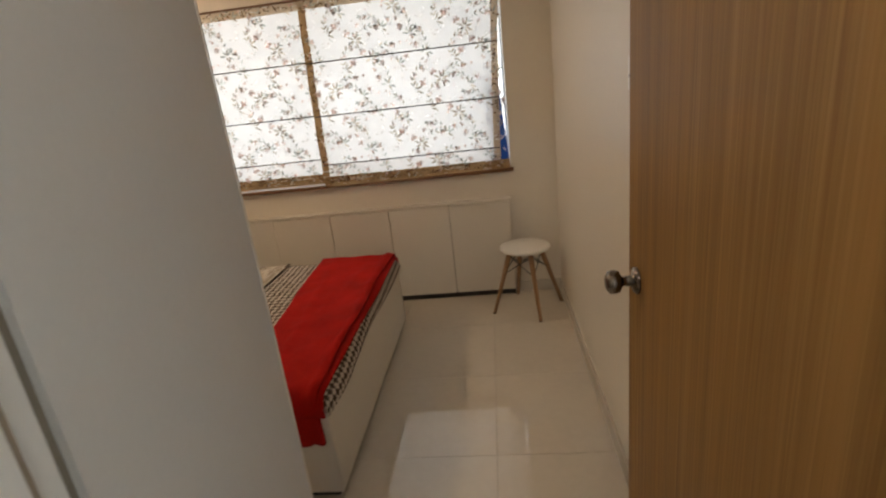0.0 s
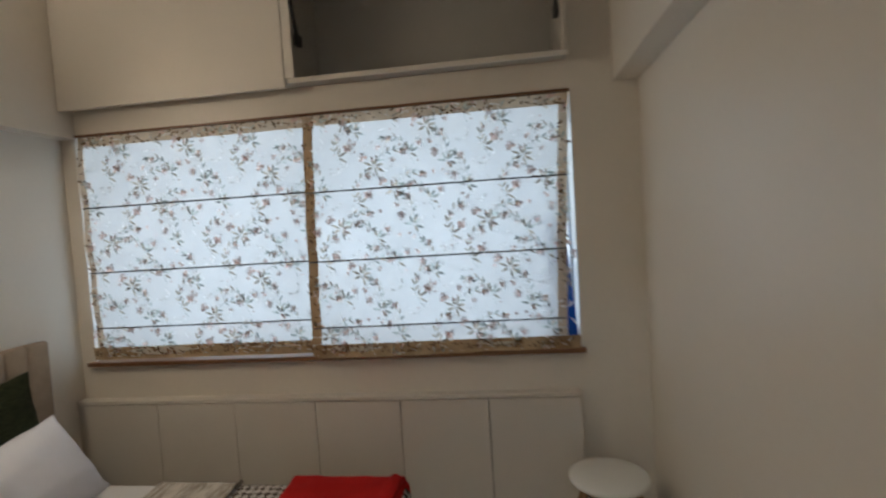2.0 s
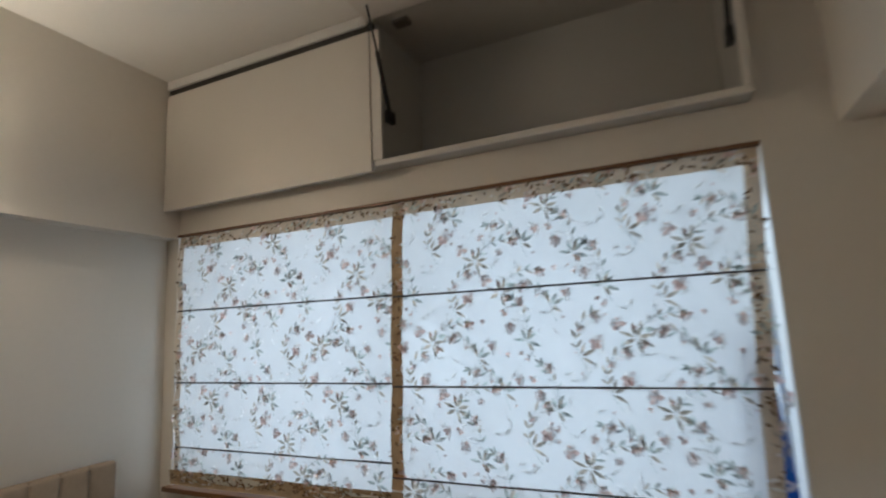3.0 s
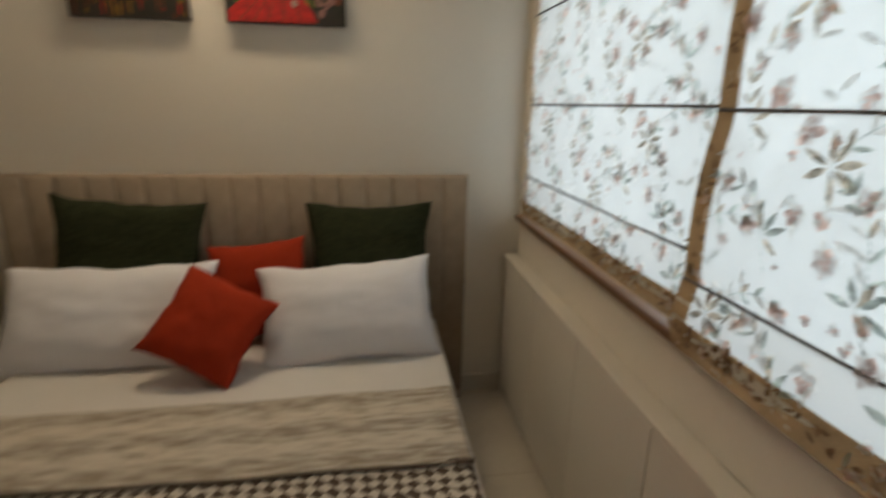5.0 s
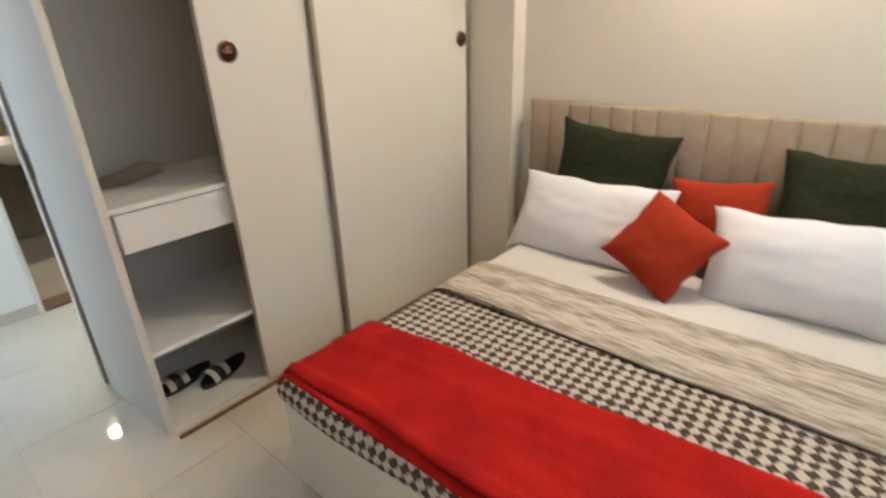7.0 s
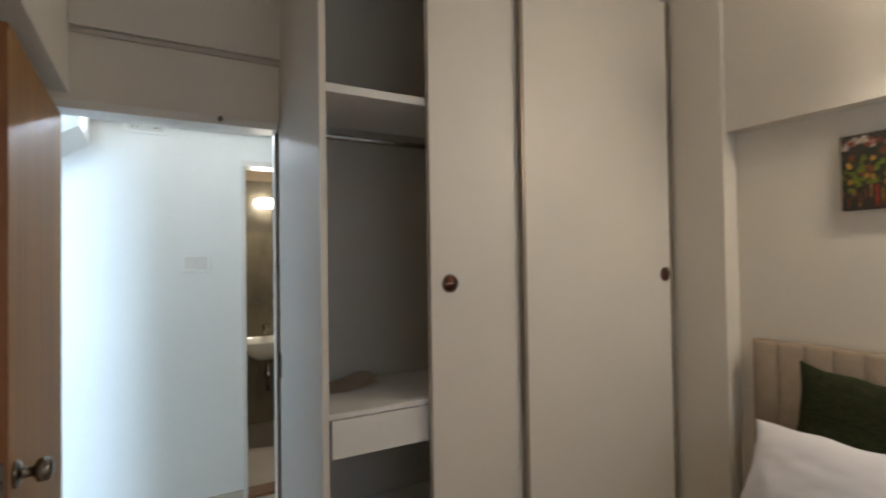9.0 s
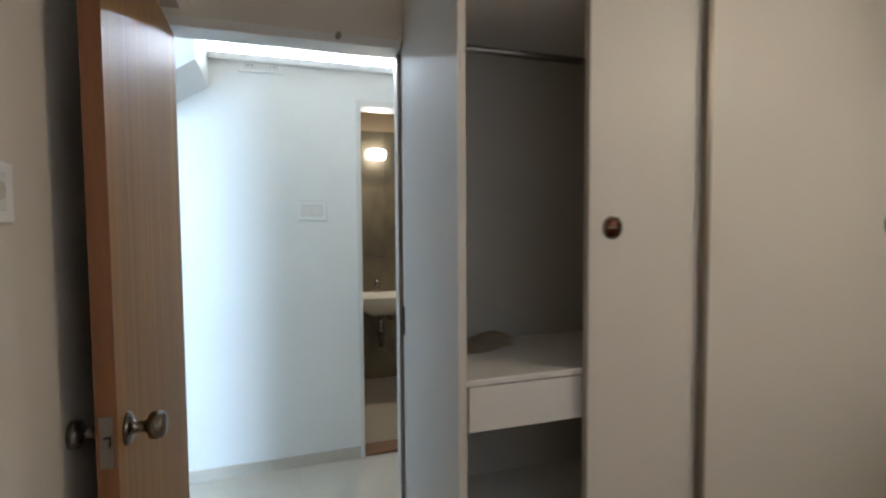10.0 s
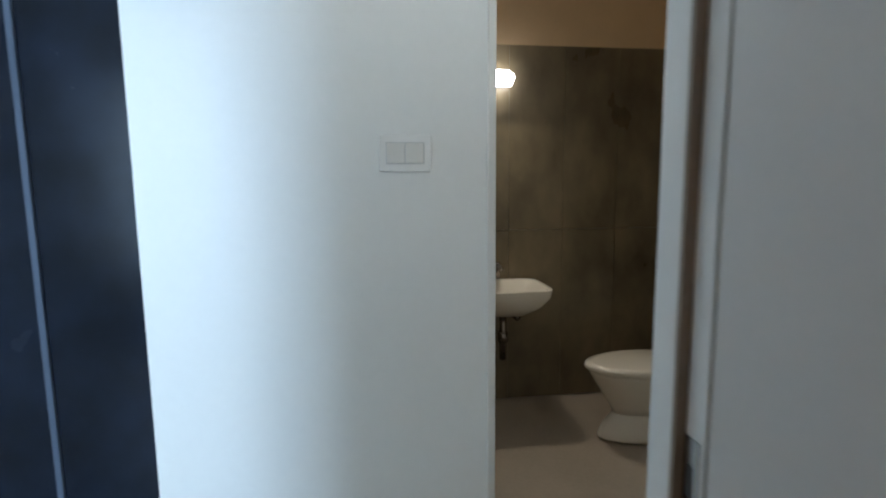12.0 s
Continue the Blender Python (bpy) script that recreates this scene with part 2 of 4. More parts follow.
# ---- building helpers ----
def bm_box(bm, x0, x1, y0, y1, z0, z1, bevel=0.0, seg=2):
    v = [bm.verts.new((x, y, z)) for x in (x0, x1) for y in (y0, y1) for z in (z0, z1)]
    fs = [bm.faces.new([v[i] for i in q]) for q in ((0, 1, 3, 2), (4, 6, 7, 5), (0, 4, 5, 1), (2, 3, 7, 6), (0, 2, 6, 4), (1, 5, 7, 3))]
    if bevel:
        es = {e for f in fs for e in f.edges}
        bmesh.ops.bevel(bm, geom=list(es), offset=bevel, segments=seg, affect="EDGES", profile=0.5)


def boxes(*bs, bevel=0.0):
    bm = bmesh.new()
    for b in bs:
        bm_box(bm, *b, bevel=bevel)
    return bm


def bm_cyl(bm, a, b, r0, r1=None, seg=16, caps=True):
    r1 = r0 if r1 is None else r1
    a, b = Vector(a), Vector(b)
    q = (b - a).to_track_quat("Z", "Y")
    r = [[bm.verts.new(p + q @ Vector((math.cos(2 * math.pi * i / seg) * rr, math.sin(2 * math.pi * i / seg) * rr, 0))) for i in range(seg)] for p, rr in ((a, r0), (b, r1))]
    for i in range(seg):
        j = (i + 1) % seg
        bm.faces.new((r[0][i], r[0][j], r[1][j], r[1][i]))
    if caps:
        bm.faces.new(r[0][::-1])
        bm.faces.new(r[1])


def cyl(a, b, r0, r1=None, seg=16):
    bm = bmesh.new()
    bm_cyl(bm, a, b, r0, r1, seg)
    return bm


def lathe(profile, m, seg=28):
    """A turned shape: (radius, height) pairs round the local z axis, laid at the pose m."""
    bm = bmesh.new()
    rings = []
    for r, h in profile:
        rings.append([bm.verts.new(m @ Vector((r * math.cos(2 * math.pi * i / seg), r * math.sin(2 * math.pi * i / seg), h))) for i in range(seg)])
    for a, b in zip(rings, rings[1:]):
        for i in range(seg):
            j = (i + 1) % seg
            bm.faces.new((a[i], a[j], b[j], b[i]))
    bm.faces.new(rings[0][::-1])
    bm.faces.new(rings[-1])
    return bm


def obj(name, bm, material, smooth=False):
    me = bpy.data.meshes.new(name)
    bmesh.ops.recalc_face_normals(bm, faces=bm.faces)
    bm.to_mesh(me)
    bm.free()
    me.materials.append(material)
    if smooth:
        for f in me.polygons:
            f.use_smooth = True
    return new(name, me)


def part(name, bm, material, parent, label="", smooth=False):
    ob = obj(name, bm, material, smooth)
    ob.parent = parent
    if label:
        tagged(ob, label)
    return ob


def thing(name, label, category, group="", kind=""):
    return tagged(new(name), label, category, group, kind)


def setting(name, bm, material, label, category="wall"):
    return tagged(obj(name, bm, material), label, category, kind="structure")


# ---- the shell ----
CEIL = 2.88
setting("ceiling", boxes((-3.1, 3.0, -6.0, 0.4, CEIL, CEIL + 0.12)), M_CEIL, "plain cream painted ceiling", "ceiling")
setting("wall_north", boxes(
    (-3.1, 3.0, 0.035, 0.30, 0, 0.90), (-3.1, -2.824, 0.035, 0.30, 0.90, 2.10), (-0.298, 0.90, 0.035, 0.30, 0.90, 2.10),
    (-3.1, -2.96, 0.035, 0.30, 2.10, CEIL), (-0.31, 3.0, 0.035, 0.30, 2.10, CEIL), (-2.96, -0.31, 0.035, 0.30, 2.10, 2.235),
    (-2.96, -0.31, 0.40, 0.46, 2.10, CEIL), (1.70, 3.0, 0.035, 0.30, 0.90, 2.10)), M_WALL, "cream painted wall round a wide window")
setting("wall_west", boxes((-3.1, -2.90, -3.0, 0.035, 0, CEIL), (-2.90, -2.79, -2.475, -2.165, 0, CEIL), (-2.90, -2.815, -2.165, 0.035, 2.080, CEIL)),
        M_WALL, "cream painted wall with a shallow recess behind the bed")
setting("wall_east", boxes((0.0, 0.15, -3.0, 0.035, 0, CEIL), (-0.109, 0.0, -3.0, 0.035, 2.112, CEIL)), M_WALL, "cream painted wall under a ceiling beam")
setting("wall_south", boxes((-3.1, -0.875, -3.10, -3.0, 0, CEIL), (-0.875, -0.02, -3.10, -3.0, 2.085, CEIL), (-0.02, 0.15, -3.10, -3.0, 0, CEIL)),
        M_WALL, "cream painted wall round the bedroom doorway")
setting("wall_passage", boxes((-0.85, 0.185, -4.19, -4.066, 0, CEIL), (-1.66, -0.85, -4.19, -4.066, 2.11, CEIL), (-3.1, -1.66, -4.19, -4.066, 0, CEIL)),
        M_HALL, "white painted passage wall beside the bathroom door")
setting("wall_living", boxes((0.70, 3.0, -4.19, -4.066, 0, CEIL), (3.0, 3.12, -4.19, 0.3, 0, CEIL), (-3.1, -3.0, -4.19, -3.10, 0, CEIL), (0.185, 0.70, -4.19, -4.066, 2.3, CEIL)),
        M_HALL, "plain white painted living room wall")
bm = bmesh.new()
ends = [[bm.verts.new((x, y, z)) for x, z in ((-0.075, 2.13), (0.185, 1.96), (0.185, CEIL), (-0.075, CEIL))] for y in (-4.066, -3.60)]
for i in range(4):
    bm.faces.new((ends[0][i], ends[0][(i + 1) % 4], ends[1][(i + 1) % 4], ends[1][i]))
bm.faces.new(ends[0])
bm.faces.new(ends[1][::-1])
setting("passage_beam", bm, M_HALL, "white painted beam with a sloping underside over the passage", "beam")
setting("passage_cornice", boxes((-1.66, -0.075, -4.066, -4.03, 2.27, 2.31), bevel=0.004), M_HALL, "white cornice strip along the passage wall", "trim")
setting("wall_bath", boxes((-2.5, -0.6, -5.70, -5.56, 2.21, CEIL), (-2.5, -2.38, -5.56, -4.19, 2.21, CEIL), (-0.72, -0.60, -5.56, -4.19, 2.21, CEIL)),
        M_BATHTOP, "cream painted upper bathroom wall")
floor = setting("floor", boxes((-3.1, 3.0, -4.13, 0.3, -0.1, -0.003)), M_GROUT, "polished cream floor tiles with thin joints", "floor")
bath_floor = setting("bath_floor", boxes((-2.5, -0.60, -5.7, -4.13, -0.1, -0.012)), M_BATHFLOOR, "brown matt bathroom floor tiles", "floor")


def skirting(name, *bs):
    setting(name, boxes(*bs, bevel=0.002), M_SKIRT, "low beige tile skirting along the wall", "skirting")


skirting("baseboard_east", (-0.012, 0.0, -2.98, 0.035, 0, 0.08))
skirting("baseboard_north", (-0.32, -0.012, 0.023, 0.035, 0, 0.08))
skirting("baseboard_west", (-2.90, -2.888, -2.16, 0.03, 0, 0.09))
skirting("baseboard_passage", (-0.85, 0.185, -4.066, -4.054, 0, 0.068))


# ---- doors and openings ----
def knob_set(parent, x, y, z, side):
    """Round door knob on a rose, standing off a face that looks along x."""
    m = pose(x, y, z, 0, 90 * side, 0)
    k = part("knob", lathe([(0.033, 0.0), (0.033, 0.004), (0.028, 0.009), (0.014, 0.011), (0.011, 0.03), (0.014, 0.036), (0.026, 0.042), (0.0285, 0.052), (0.027, 0.064), (0.02, 0.070), (0.012, 0.072)], m), M_KNOB, parent, "round brushed steel knob on a rose", True)
    return k


door = tagged(thing("door_1", "wood-veneer bedroom door standing open against the wall", "door", kind="structure"))
DX0, DX1, DY0, DY1 = -0.084, -0.048, -3.035, -2.195
part("leaf", boxes((DX0, DX1, DY0, DY1 - 0.004, 0.008, 2.035), bevel=0.0015), M_VENEER, door, "brown straight-grained veneer leaf")
part("lipping", boxes((DX0, DX1, DY1 - 0.004, DY1, 0.008, 2.035)), M_DOOREDGE, door, "reddish brown edge strip")
knob_set(door, DX0, -2.26, 0.99, -1)
knob_set(door, DX1, -2.26, 0.99, 1)
part("latch_plate", boxes((DX0 + 0.006, DX1 - 0.006, DY1, DY1 + 0.002, 0.94, 1.04), bevel=0.0008), M_STEEL, door, "steel latch plate")
part("latch", boxes((DX0 + 0.012, DX1 - 0.012, DY1, DY1 + 0.010, 0.98, 1.0), bevel=0.002), M_STEEL, door)
for hz in (0.25, 1.05, 1.82):
    part("hinge", cyl((-0.046, -3.032, hz - 0.05), (-0.046, -3.032, hz + 0.05), 0.007, seg=10), M_STEEL, door)

door.matrix_world = pose(-0.05, -2.985, 0, 0, 0, 0.9) @ pose(0.05, 2.985, 0)

fr = tagged(thing("door_frame", "white painted frame round the bedroom doorway", "door frame", kind="structure"))
part("jamb", boxes((-0.885, -0.852, -3.105, -3.055, 0, 2.085), bevel=0.002), M_LAM_W, fr)
part("rebate", boxes((-0.885, -0.867, -3.049, -3.012, 0, 2.085), bevel=0.002), M_LAM_W, fr)
part("seal", boxes((-0.885, -0.853, -3.055, -3.049, 0, 2.052)), M_SEAL, fr, "brown seal strip")
# solid strip whose dark colour stands for shade in the gap
part("gap_shade", boxes((-0.885, -0.874, -3.012, -2.9985, 0, 2.085)), M_PROFILE, fr, "dark strip standing for the shaded gap beside the wardrobe")
part("jamb", boxes((-0.038, -0.02, -3.105, -2.985, 0, 2.085), bevel=0.002), M_LAM_W, fr)
part("head", boxes((-0.852, -0.038, -3.105, -2.985, 2.052, 2.085), bevel=0.002), M_LAM_W, fr)
part("strike_plate", boxes((-0.867, -0.865, -3.047, -3.020, 0.96, 1.07), bevel=0.0005), M_STEEL, fr, "steel strike plate")
part("strike_hole", boxes((-0.8652, -0.8645, -3.040, -3.028, 0.995, 1.035)), M_DARK, fr, "dark latch hole")
part("door_stop", cyl((-0.62, -2.985, 2.072), (-0.62, -2.960, 2.072), 0.010), M_STEEL, fr)

# loft shutter over the doorway
lo = thing("overdoor_cabinet", "cream shutter of a shallow loft cupboard over the doorway", "cabinet")
part("shutter", boxes((-0.866, -0.112, -3.0, -2.975, 2.362, 2.86), bevel=0.002), M_LAM, lo)
part("trim", boxes((-0.866, -0.112, -3.0, -2.985, 2.338, 2.358), bevel=0.002), M_EDGE, lo)

bfr = tagged(thing("bath_door_frame", "white frame of the open bathroom doorway", "door frame", kind="structure"))
part("jamb", boxes((-0.875, -0.85, -4.20, -4.055, 0, 2.075), bevel=0.002), M_LAM_W, bfr)
part("jamb", boxes((-1.66, -1.635, -4.20, -4.055, 0, 2.075), bevel=0.002), M_LAM_W, bfr)
part("head", boxes((-1.66, -0.85, -4.20, -4.050, 2.075, 2.11), bevel=0.002), M_LAM_W, bfr)
part("threshold", boxes((-1.635, -0.875, -4.20, -4.06, 0, 0.02), bevel=0.002), M_WOODF, bfr, "brown stone threshold")

dd = tagged(thing("door_2", "dark glossy lacquered door at the end of the passage wall", "door", kind="structure"))
part("leaf", boxes((0.19, 0.455, -4.12, -4.078, 0.01, 2.29), bevel=0.002), M_DARKDOOR, dd)
part("edge_strip", boxes((0.457, 0.475, -4.12, -4.070, 0.01, 2.29), bevel=0.002), M_STRIP, dd, "dark grey edge strip")
part("side_leaf", boxes((0.477, 0.70, -4.13, -4.09, 0.01, 2.29), bevel=0.002), M_DARKDOOR, dd)

# ---- bedroom window ----
WX0, WX1, WZ0, WZ1 = -2.824, -0.298, 0.906, 2.10
win = tagged(thing("window_1", "wide sliding window with pale metal frame behind blinds", "window", kind="structure"))
part("window_frame", boxes((WX0, WX1, 0.20, 0.25, WZ0, WZ0 + 0.05), (WX0, WX1, 0.20, 0.25, WZ1 - 0.05, WZ1), (WX0, WX0 + 0.018, 0.20, 0.25, WZ0 + 0.05, WZ1 - 0.05),
     (WX1 - 0.018, WX1, 0.20, 0.25, WZ0 + 0.05, WZ1 - 0.05), (-1.59, -1.53, 0.20, 0.25, WZ0 + 0.05, WZ1 - 0.05)), M_FRAME, win)
for a, b in ((WX0 + 0.018, -1.59), (-1.53, WX1 - 0.018)):
    g = part("pane", boxes((a, b, 0.222, 0.228, WZ0 + 0.05, WZ1 - 0.05)), M_GLASS, win)
    g.visible_shadow = False
part("window_sill", boxes((WX0 - 0.02, WX1 + 0.012, 0.0, 0.20, 0.886, 0.908), bevel=0.003), M_WOODF, win, "brown wooden sill board")
# unidentified blue wedge between blind and glass, standing on the sill
fb = bmesh.new()
fe = [[fb.verts.new((x, y, z)) for x, z in ((-0.43, 0.909), (-0.306, 0.909), (-0.350, 1.52), (-0.43, 1.52))] for y in (0.100, 0.104)]
for i in range(4):
    fb.faces.new((fe[0][i], fe[1][i], fe[1][(i + 1) % 4], fe[0][(i + 1) % 4]))
fb.faces.new(fe[0])
fb.faces.new(fe[1][::-1])
part("blue_wedge", fb, M_BLUEWEDGE, win, "translucent blue wedge on the sill behind the blind")
part("reveal", boxes((WX1 - 0.006, WX1, 0.036, 0.20, WZ0, WZ1)), M_LAM_W, win)
part("reveal", boxes((WX0, WX0 + 0.006, 0.036, 0.20, WZ0, WZ1)), M_LAM_W, win)


def leaf_faces(bm, c, ang, length, width, y):
    """One printed leaf, flat on the cloth."""
    d = Vector((math.cos(ang), math.sin(ang)))
    s = Vector((-d.y, d.x))
    pts = [(0, 0), (0.25, 0.42), (0.55, 0.5), (0.8, 0.28), (1, 0), (0.8, -0.28), (0.55, -0.5), (0.25, -0.42)]
    vs = []
    for u, w in pts:
        p = Vector(c) + d * (u * length) + s * (w * width)
        vs.append(bm.verts.new((p.x, y(p.x, p.y) - 0.0012, p.y)))
    bm.faces.new(vs)


def blind(x0, x1, z0, z1, sway, fwd, hems, taper, rods, seed):
    th = thing("roman_blind", "white linen roman blind with printed leaf sprigs, let down", "blind", "blinds of the bedroom window")

    def y(x, z):
        # the cloth bellies a little between the rods, and hangs away towards its foot
        f = (z1 - z) / (z1 - z0)
        k = 0.0
        edges = [z1, *rods, z0]
        for a, b in zip(edges, edges[1:]):
            if b <= z <= a:
                k = math.sin(math.pi * (a - z) / max(0.02, a - b))
        c = (x1 - x) / (x1 - x0)
        return 0.048 - 0.010 * c - 0.020 * f - fwd * (0.35 + 0.65 * c) * f - 0.012 * k + 0.003 * math.sin(x * 9 + z * 3)

    bm = bmesh.new()
    nx, nz = 40, 60
    grid = [[None] * (nx + 1) for _ in range(nz + 1)]
    for j in range(nz + 1):
        z = z0 + (z1 - z0) * j / nz
        for i in range(nx + 1):
            x = x0 + (x1 - x0) * i / nx
            xx = x + 0.022 * (z1 - z) / (z1 - z0) * (taper[0] * (1 - (x - x0) / (x1 - x0)) - taper[1] * (x - x0) / (x1 - x0)) + sway * math.sin(math.pi * (z1 - z) / (z1 - z0)) * (0.5 if i in (0, nx) else 0.3)
            grid[j][i] = bm.verts.new((xx, y(x, z), z))
    for j in range(nz):
        for i in range(nx):
            bm.faces.new((grid[j][i], grid[j][i + 1], grid[j + 1][i + 1], grid[j + 1][i]))
    part("cloth", bm, M_FABRIC, th, "thin white translucent linen", True)
    # doubled hems at the sides and foot; their brown also stands for missing backlight
    for a, b in hems:
        bm = bmesh.new()
        prev = None
        for j in range(31):
            z = z0 + (z1 - z0) * j / 30
            s = sway * math.sin(math.pi * (z1 - z) / (z1 - z0)) * 0.4 + 0.022 * (z1 - z) / (z1 - z0) * (taper[0] * (1 - (a - x0) / (x1 - x0)) - taper[1] * (a - x0) / (x1 - x0))
            row = [bm.verts.new((q + s, y(q, z) - 0.0007, z)) for q in (a, b)]
            if prev:
                bm.faces.new((prev[0], prev[1], row[1], row[0]))
            prev = row
        part("side_hem", bm, M_HEM if -1.7 < a < -1.4 else M_HEMPALE, th, "doubled side hem, browned to look unlit from behind", True)
    # the head band colours the cloth for the lintel's shade
    for nm, za, zb in (("foot_hem", z0 - 0.006, z0 + 0.062), ("head_shade", z1 - 0.06, z1 - 0.004)):
        bm = bmesh.new()
        prev = None
        for i in range(31):
            q = x0 + (x1 - x0) * i / 30
            row = [bm.verts.new((q, y(q, max(z0, z)) - 0.0009, z)) for z in (za, zb)]
            if prev:
                bm.faces.new((prev[0], row[0], row[1], prev[1]))
            prev = row
        part(nm, bm, M_HEM if nm == "foot_hem" else M_HEMPALE, th, "beige hem band, browned to look unlit from behind", True)
    part("head_rail", boxes((x0 - 0.004, x1 + 0.004, 0.02, 0.055, z1 - 0.006, z1 + 0.004)), M_WOODF, th)
    for r in rods:
        f = 0.022 * (z1 - r) / (z1 - z0)
        ra, rb = x0 + f * taper[0] - 0.006 * (taper[0] > 0), x1 - f * taper[1] - 0.004
        part("rod", cyl((ra, y(ra, r) - 0.003, r), (rb, y(rb, r) - 0.003, r), 0.0036, seg=8), M_ROD, th, "dark rod pocket")
    # printed sprigs in a half-drop repeat
    sets = {"grey": bmesh.new(), "brown": bmesh.new(), "pink": bmesh.new(), "pale": bmesh.new(), "rose": bmesh.new()}

    def put(key, px, pz, ang, ln, wd):
        ex, ez = px + math.cos(ang) * ln, pz + math.sin(ang) * ln
        if x0 + 0.004 < min(px, ex) and max(px, ex) < x1 - 0.004 and z0 < min(pz, ez) and max(pz, ez) < z1 - 0.004:
            leaf_faces(sets[key], (px, pz), ang, ln, wd, y)

    def stem(key, px, pz, a, steps, bend, ln):
        for _ in range(steps):
            put(key, px, pz, a, ln * 1.05, 0.0026)
            px, pz, a = px + math.cos(a) * ln, pz + math.sin(a) * ln, a + bend
        return px, pz, a

    def flower(rnd, px, pz, r):
        # two whorls of petals round a red heart
        t0 = rnd.uniform(0, 6.28)
        for q in range(6):
            an = t0 + q * 1.05
            put(rnd.choice(("pink", "pink", "pale", "rose")), px + math.cos(an) * r * 0.2, pz + math.sin(an) * r * 0.2, an, r * rnd.uniform(0.7, 1.05), r * 0.75)
        for q in range(3):
            put("rose", px, pz, t0 + q * 2.1 + 0.5, r * 0.5, r * 0.4)

    def spray(cx, cz, kind):
        """One printed motif: a star of leaves at the foot, a curved stem with paired leaves, roses beside it."""
        rnd = random.Random(40 + kind)
        lean_ = (1.15, 1.85, 1.35, 2.05)[kind]
        main = ("brown", "grey", "grey", "brown")[kind]
        stem("grey", cx, cz, -1.45 + 0.1 * kind, 5, 0.05, 0.012)
        for k in range((7, 4, 6, 3)[kind]):
            an = lean_ + (k - 3) * 0.80 + rnd.uniform(-0.2, 0.2)
            put(main if k % 3 else "brown", cx + math.cos(an) * 0.006, cz + math.sin(an) * 0.006, an, rnd.uniform(0.036, 0.052), rnd.uniform(0.010, 0.014))
        px, pz, a = cx, cz, lean_
        bend = (-0.09, 0.10, 0.07, -0.11)[kind]
        for k in range(5):
            px, pz, a = stem("grey", px, pz, a, 3, bend, 0.0105)
            for sd in (-1, 1):
                put(rnd.choice((main, "grey", "pale", "brown")), px, pz, a + sd * rnd.uniform(0.5, 1.0), rnd.uniform(0.026, 0.040), rnd.uniform(0.007, 0.011))
        put(main, px, pz, a, 0.034, 0.010)
        flower(rnd, px + 0.018, pz - 0.010, 0.020)
        flower(rnd, px - 0.035, pz - 0.045, 0.015)
        flower(rnd, cx + (0.055 if kind % 2 else -0.055), cz + 0.045, (0.024, 0.018, 0.021, 0.026)[kind])
        for _ in range(5):
            put("pale", cx + rnd.uniform(-0.09, 0.09), cz + rnd.uniform(-0.06, 0.16), rnd.uniform(0, 6.28), rnd.uniform(0.03, 0.045), rnd.uniform(0.009, 0.014))
        for _ in range(3):
            flower(rnd, cx + rnd.uniform(-0.09, 0.09), cz + rnd.uniform(-0.08, 0.17), rnd.uniform(0.006, 0.010))

    row = 0
    zz = z1 - 0.085
    while zz > z0 - 0.2:
        col = 0
        xx = x0 - 0.10 + (0.088 if row % 2 else 0.0)
        while xx < x1 + 0.1:
            spray(xx, zz + (0.035 if col % 2 else -0.02), (col + 2 * row + row // 2) % 4)
            xx += 0.176
            col += 1
        zz -= 0.172
        row += 1
    # dense leaves along the hems, darkened as print with no daylight behind
    hp = bmesh.new()
    random.seed(seed)
    spots = [(random.uniform(x0 + 0.01, x1 - 0.03), z0 + random.uniform(0.012, 0.052)) for _ in range(150)]
    spots += [(random.uniform(x0 + 0.01, x1 - 0.03), z1 - random.uniform(0.012, 0.058)) for _ in range(90)]
    for a, b in hems:
        for _ in range(46):
            z = random.uniform(z0 + 0.02, z1 - 0.04)
            s = sway * math.sin(math.pi * (z1 - z) / (z1 - z0)) * 0.4 + 0.022 * (z1 - z) / (z1 - z0) * (taper[0] * (1 - (a - x0) / (x1 - x0)) - taper[1] * (a - x0) / (x1 - x0))
            spots.append((random.uniform(a + 0.006, b - 0.008) + s, z))
    for px, pz in spots:
        turn, size = random.uniform(0, 6.28), random.uniform(0.012, 0.025)
        if pz + math.sin(turn) * size < z0 + 0.004:
            turn = -turn
        leaf_faces(hp, (px, pz), turn, size, random.uniform(0.006, 0.011), lambda p, q: y(p, max(z0, q)) - 0.0006)
    tagged(part("unlit_print", hp, M_HEMLEAF, th, "brown printed leaves on the hem, darkened to look unlit from behind"), kind="stuff")
    for key, m in (("grey", M_LEAFA), ("brown", M_LEAFB), ("pink", M_LEAFC), ("pale", M_LEAFD), ("rose", M_LEAFE)):
        tagged(part("print", sets[key], m, th, key + " printed leaves"), kind="stuff")
    return th


blind(-2.806, -1.560, 0.925, 2.092, -0.010, 0.0, ((-2.808, -2.773),), (1.6, 0.0), (1.717, 1.378, 1.086), 5)
blind(-1.572, -0.308, 0.909, 2.092, -0.012, 0.042, ((-1.574, -1.525), (-0.350, -0.306)), (-0.6, 2.9), (1.710, 1.372, 1.050), 6)

# ---- loft cupboard over the window ----
loft = thing("loft_cupboard", "cream loft cupboard over the window with one flap lifted open", "cabinet")
LY = -0.06
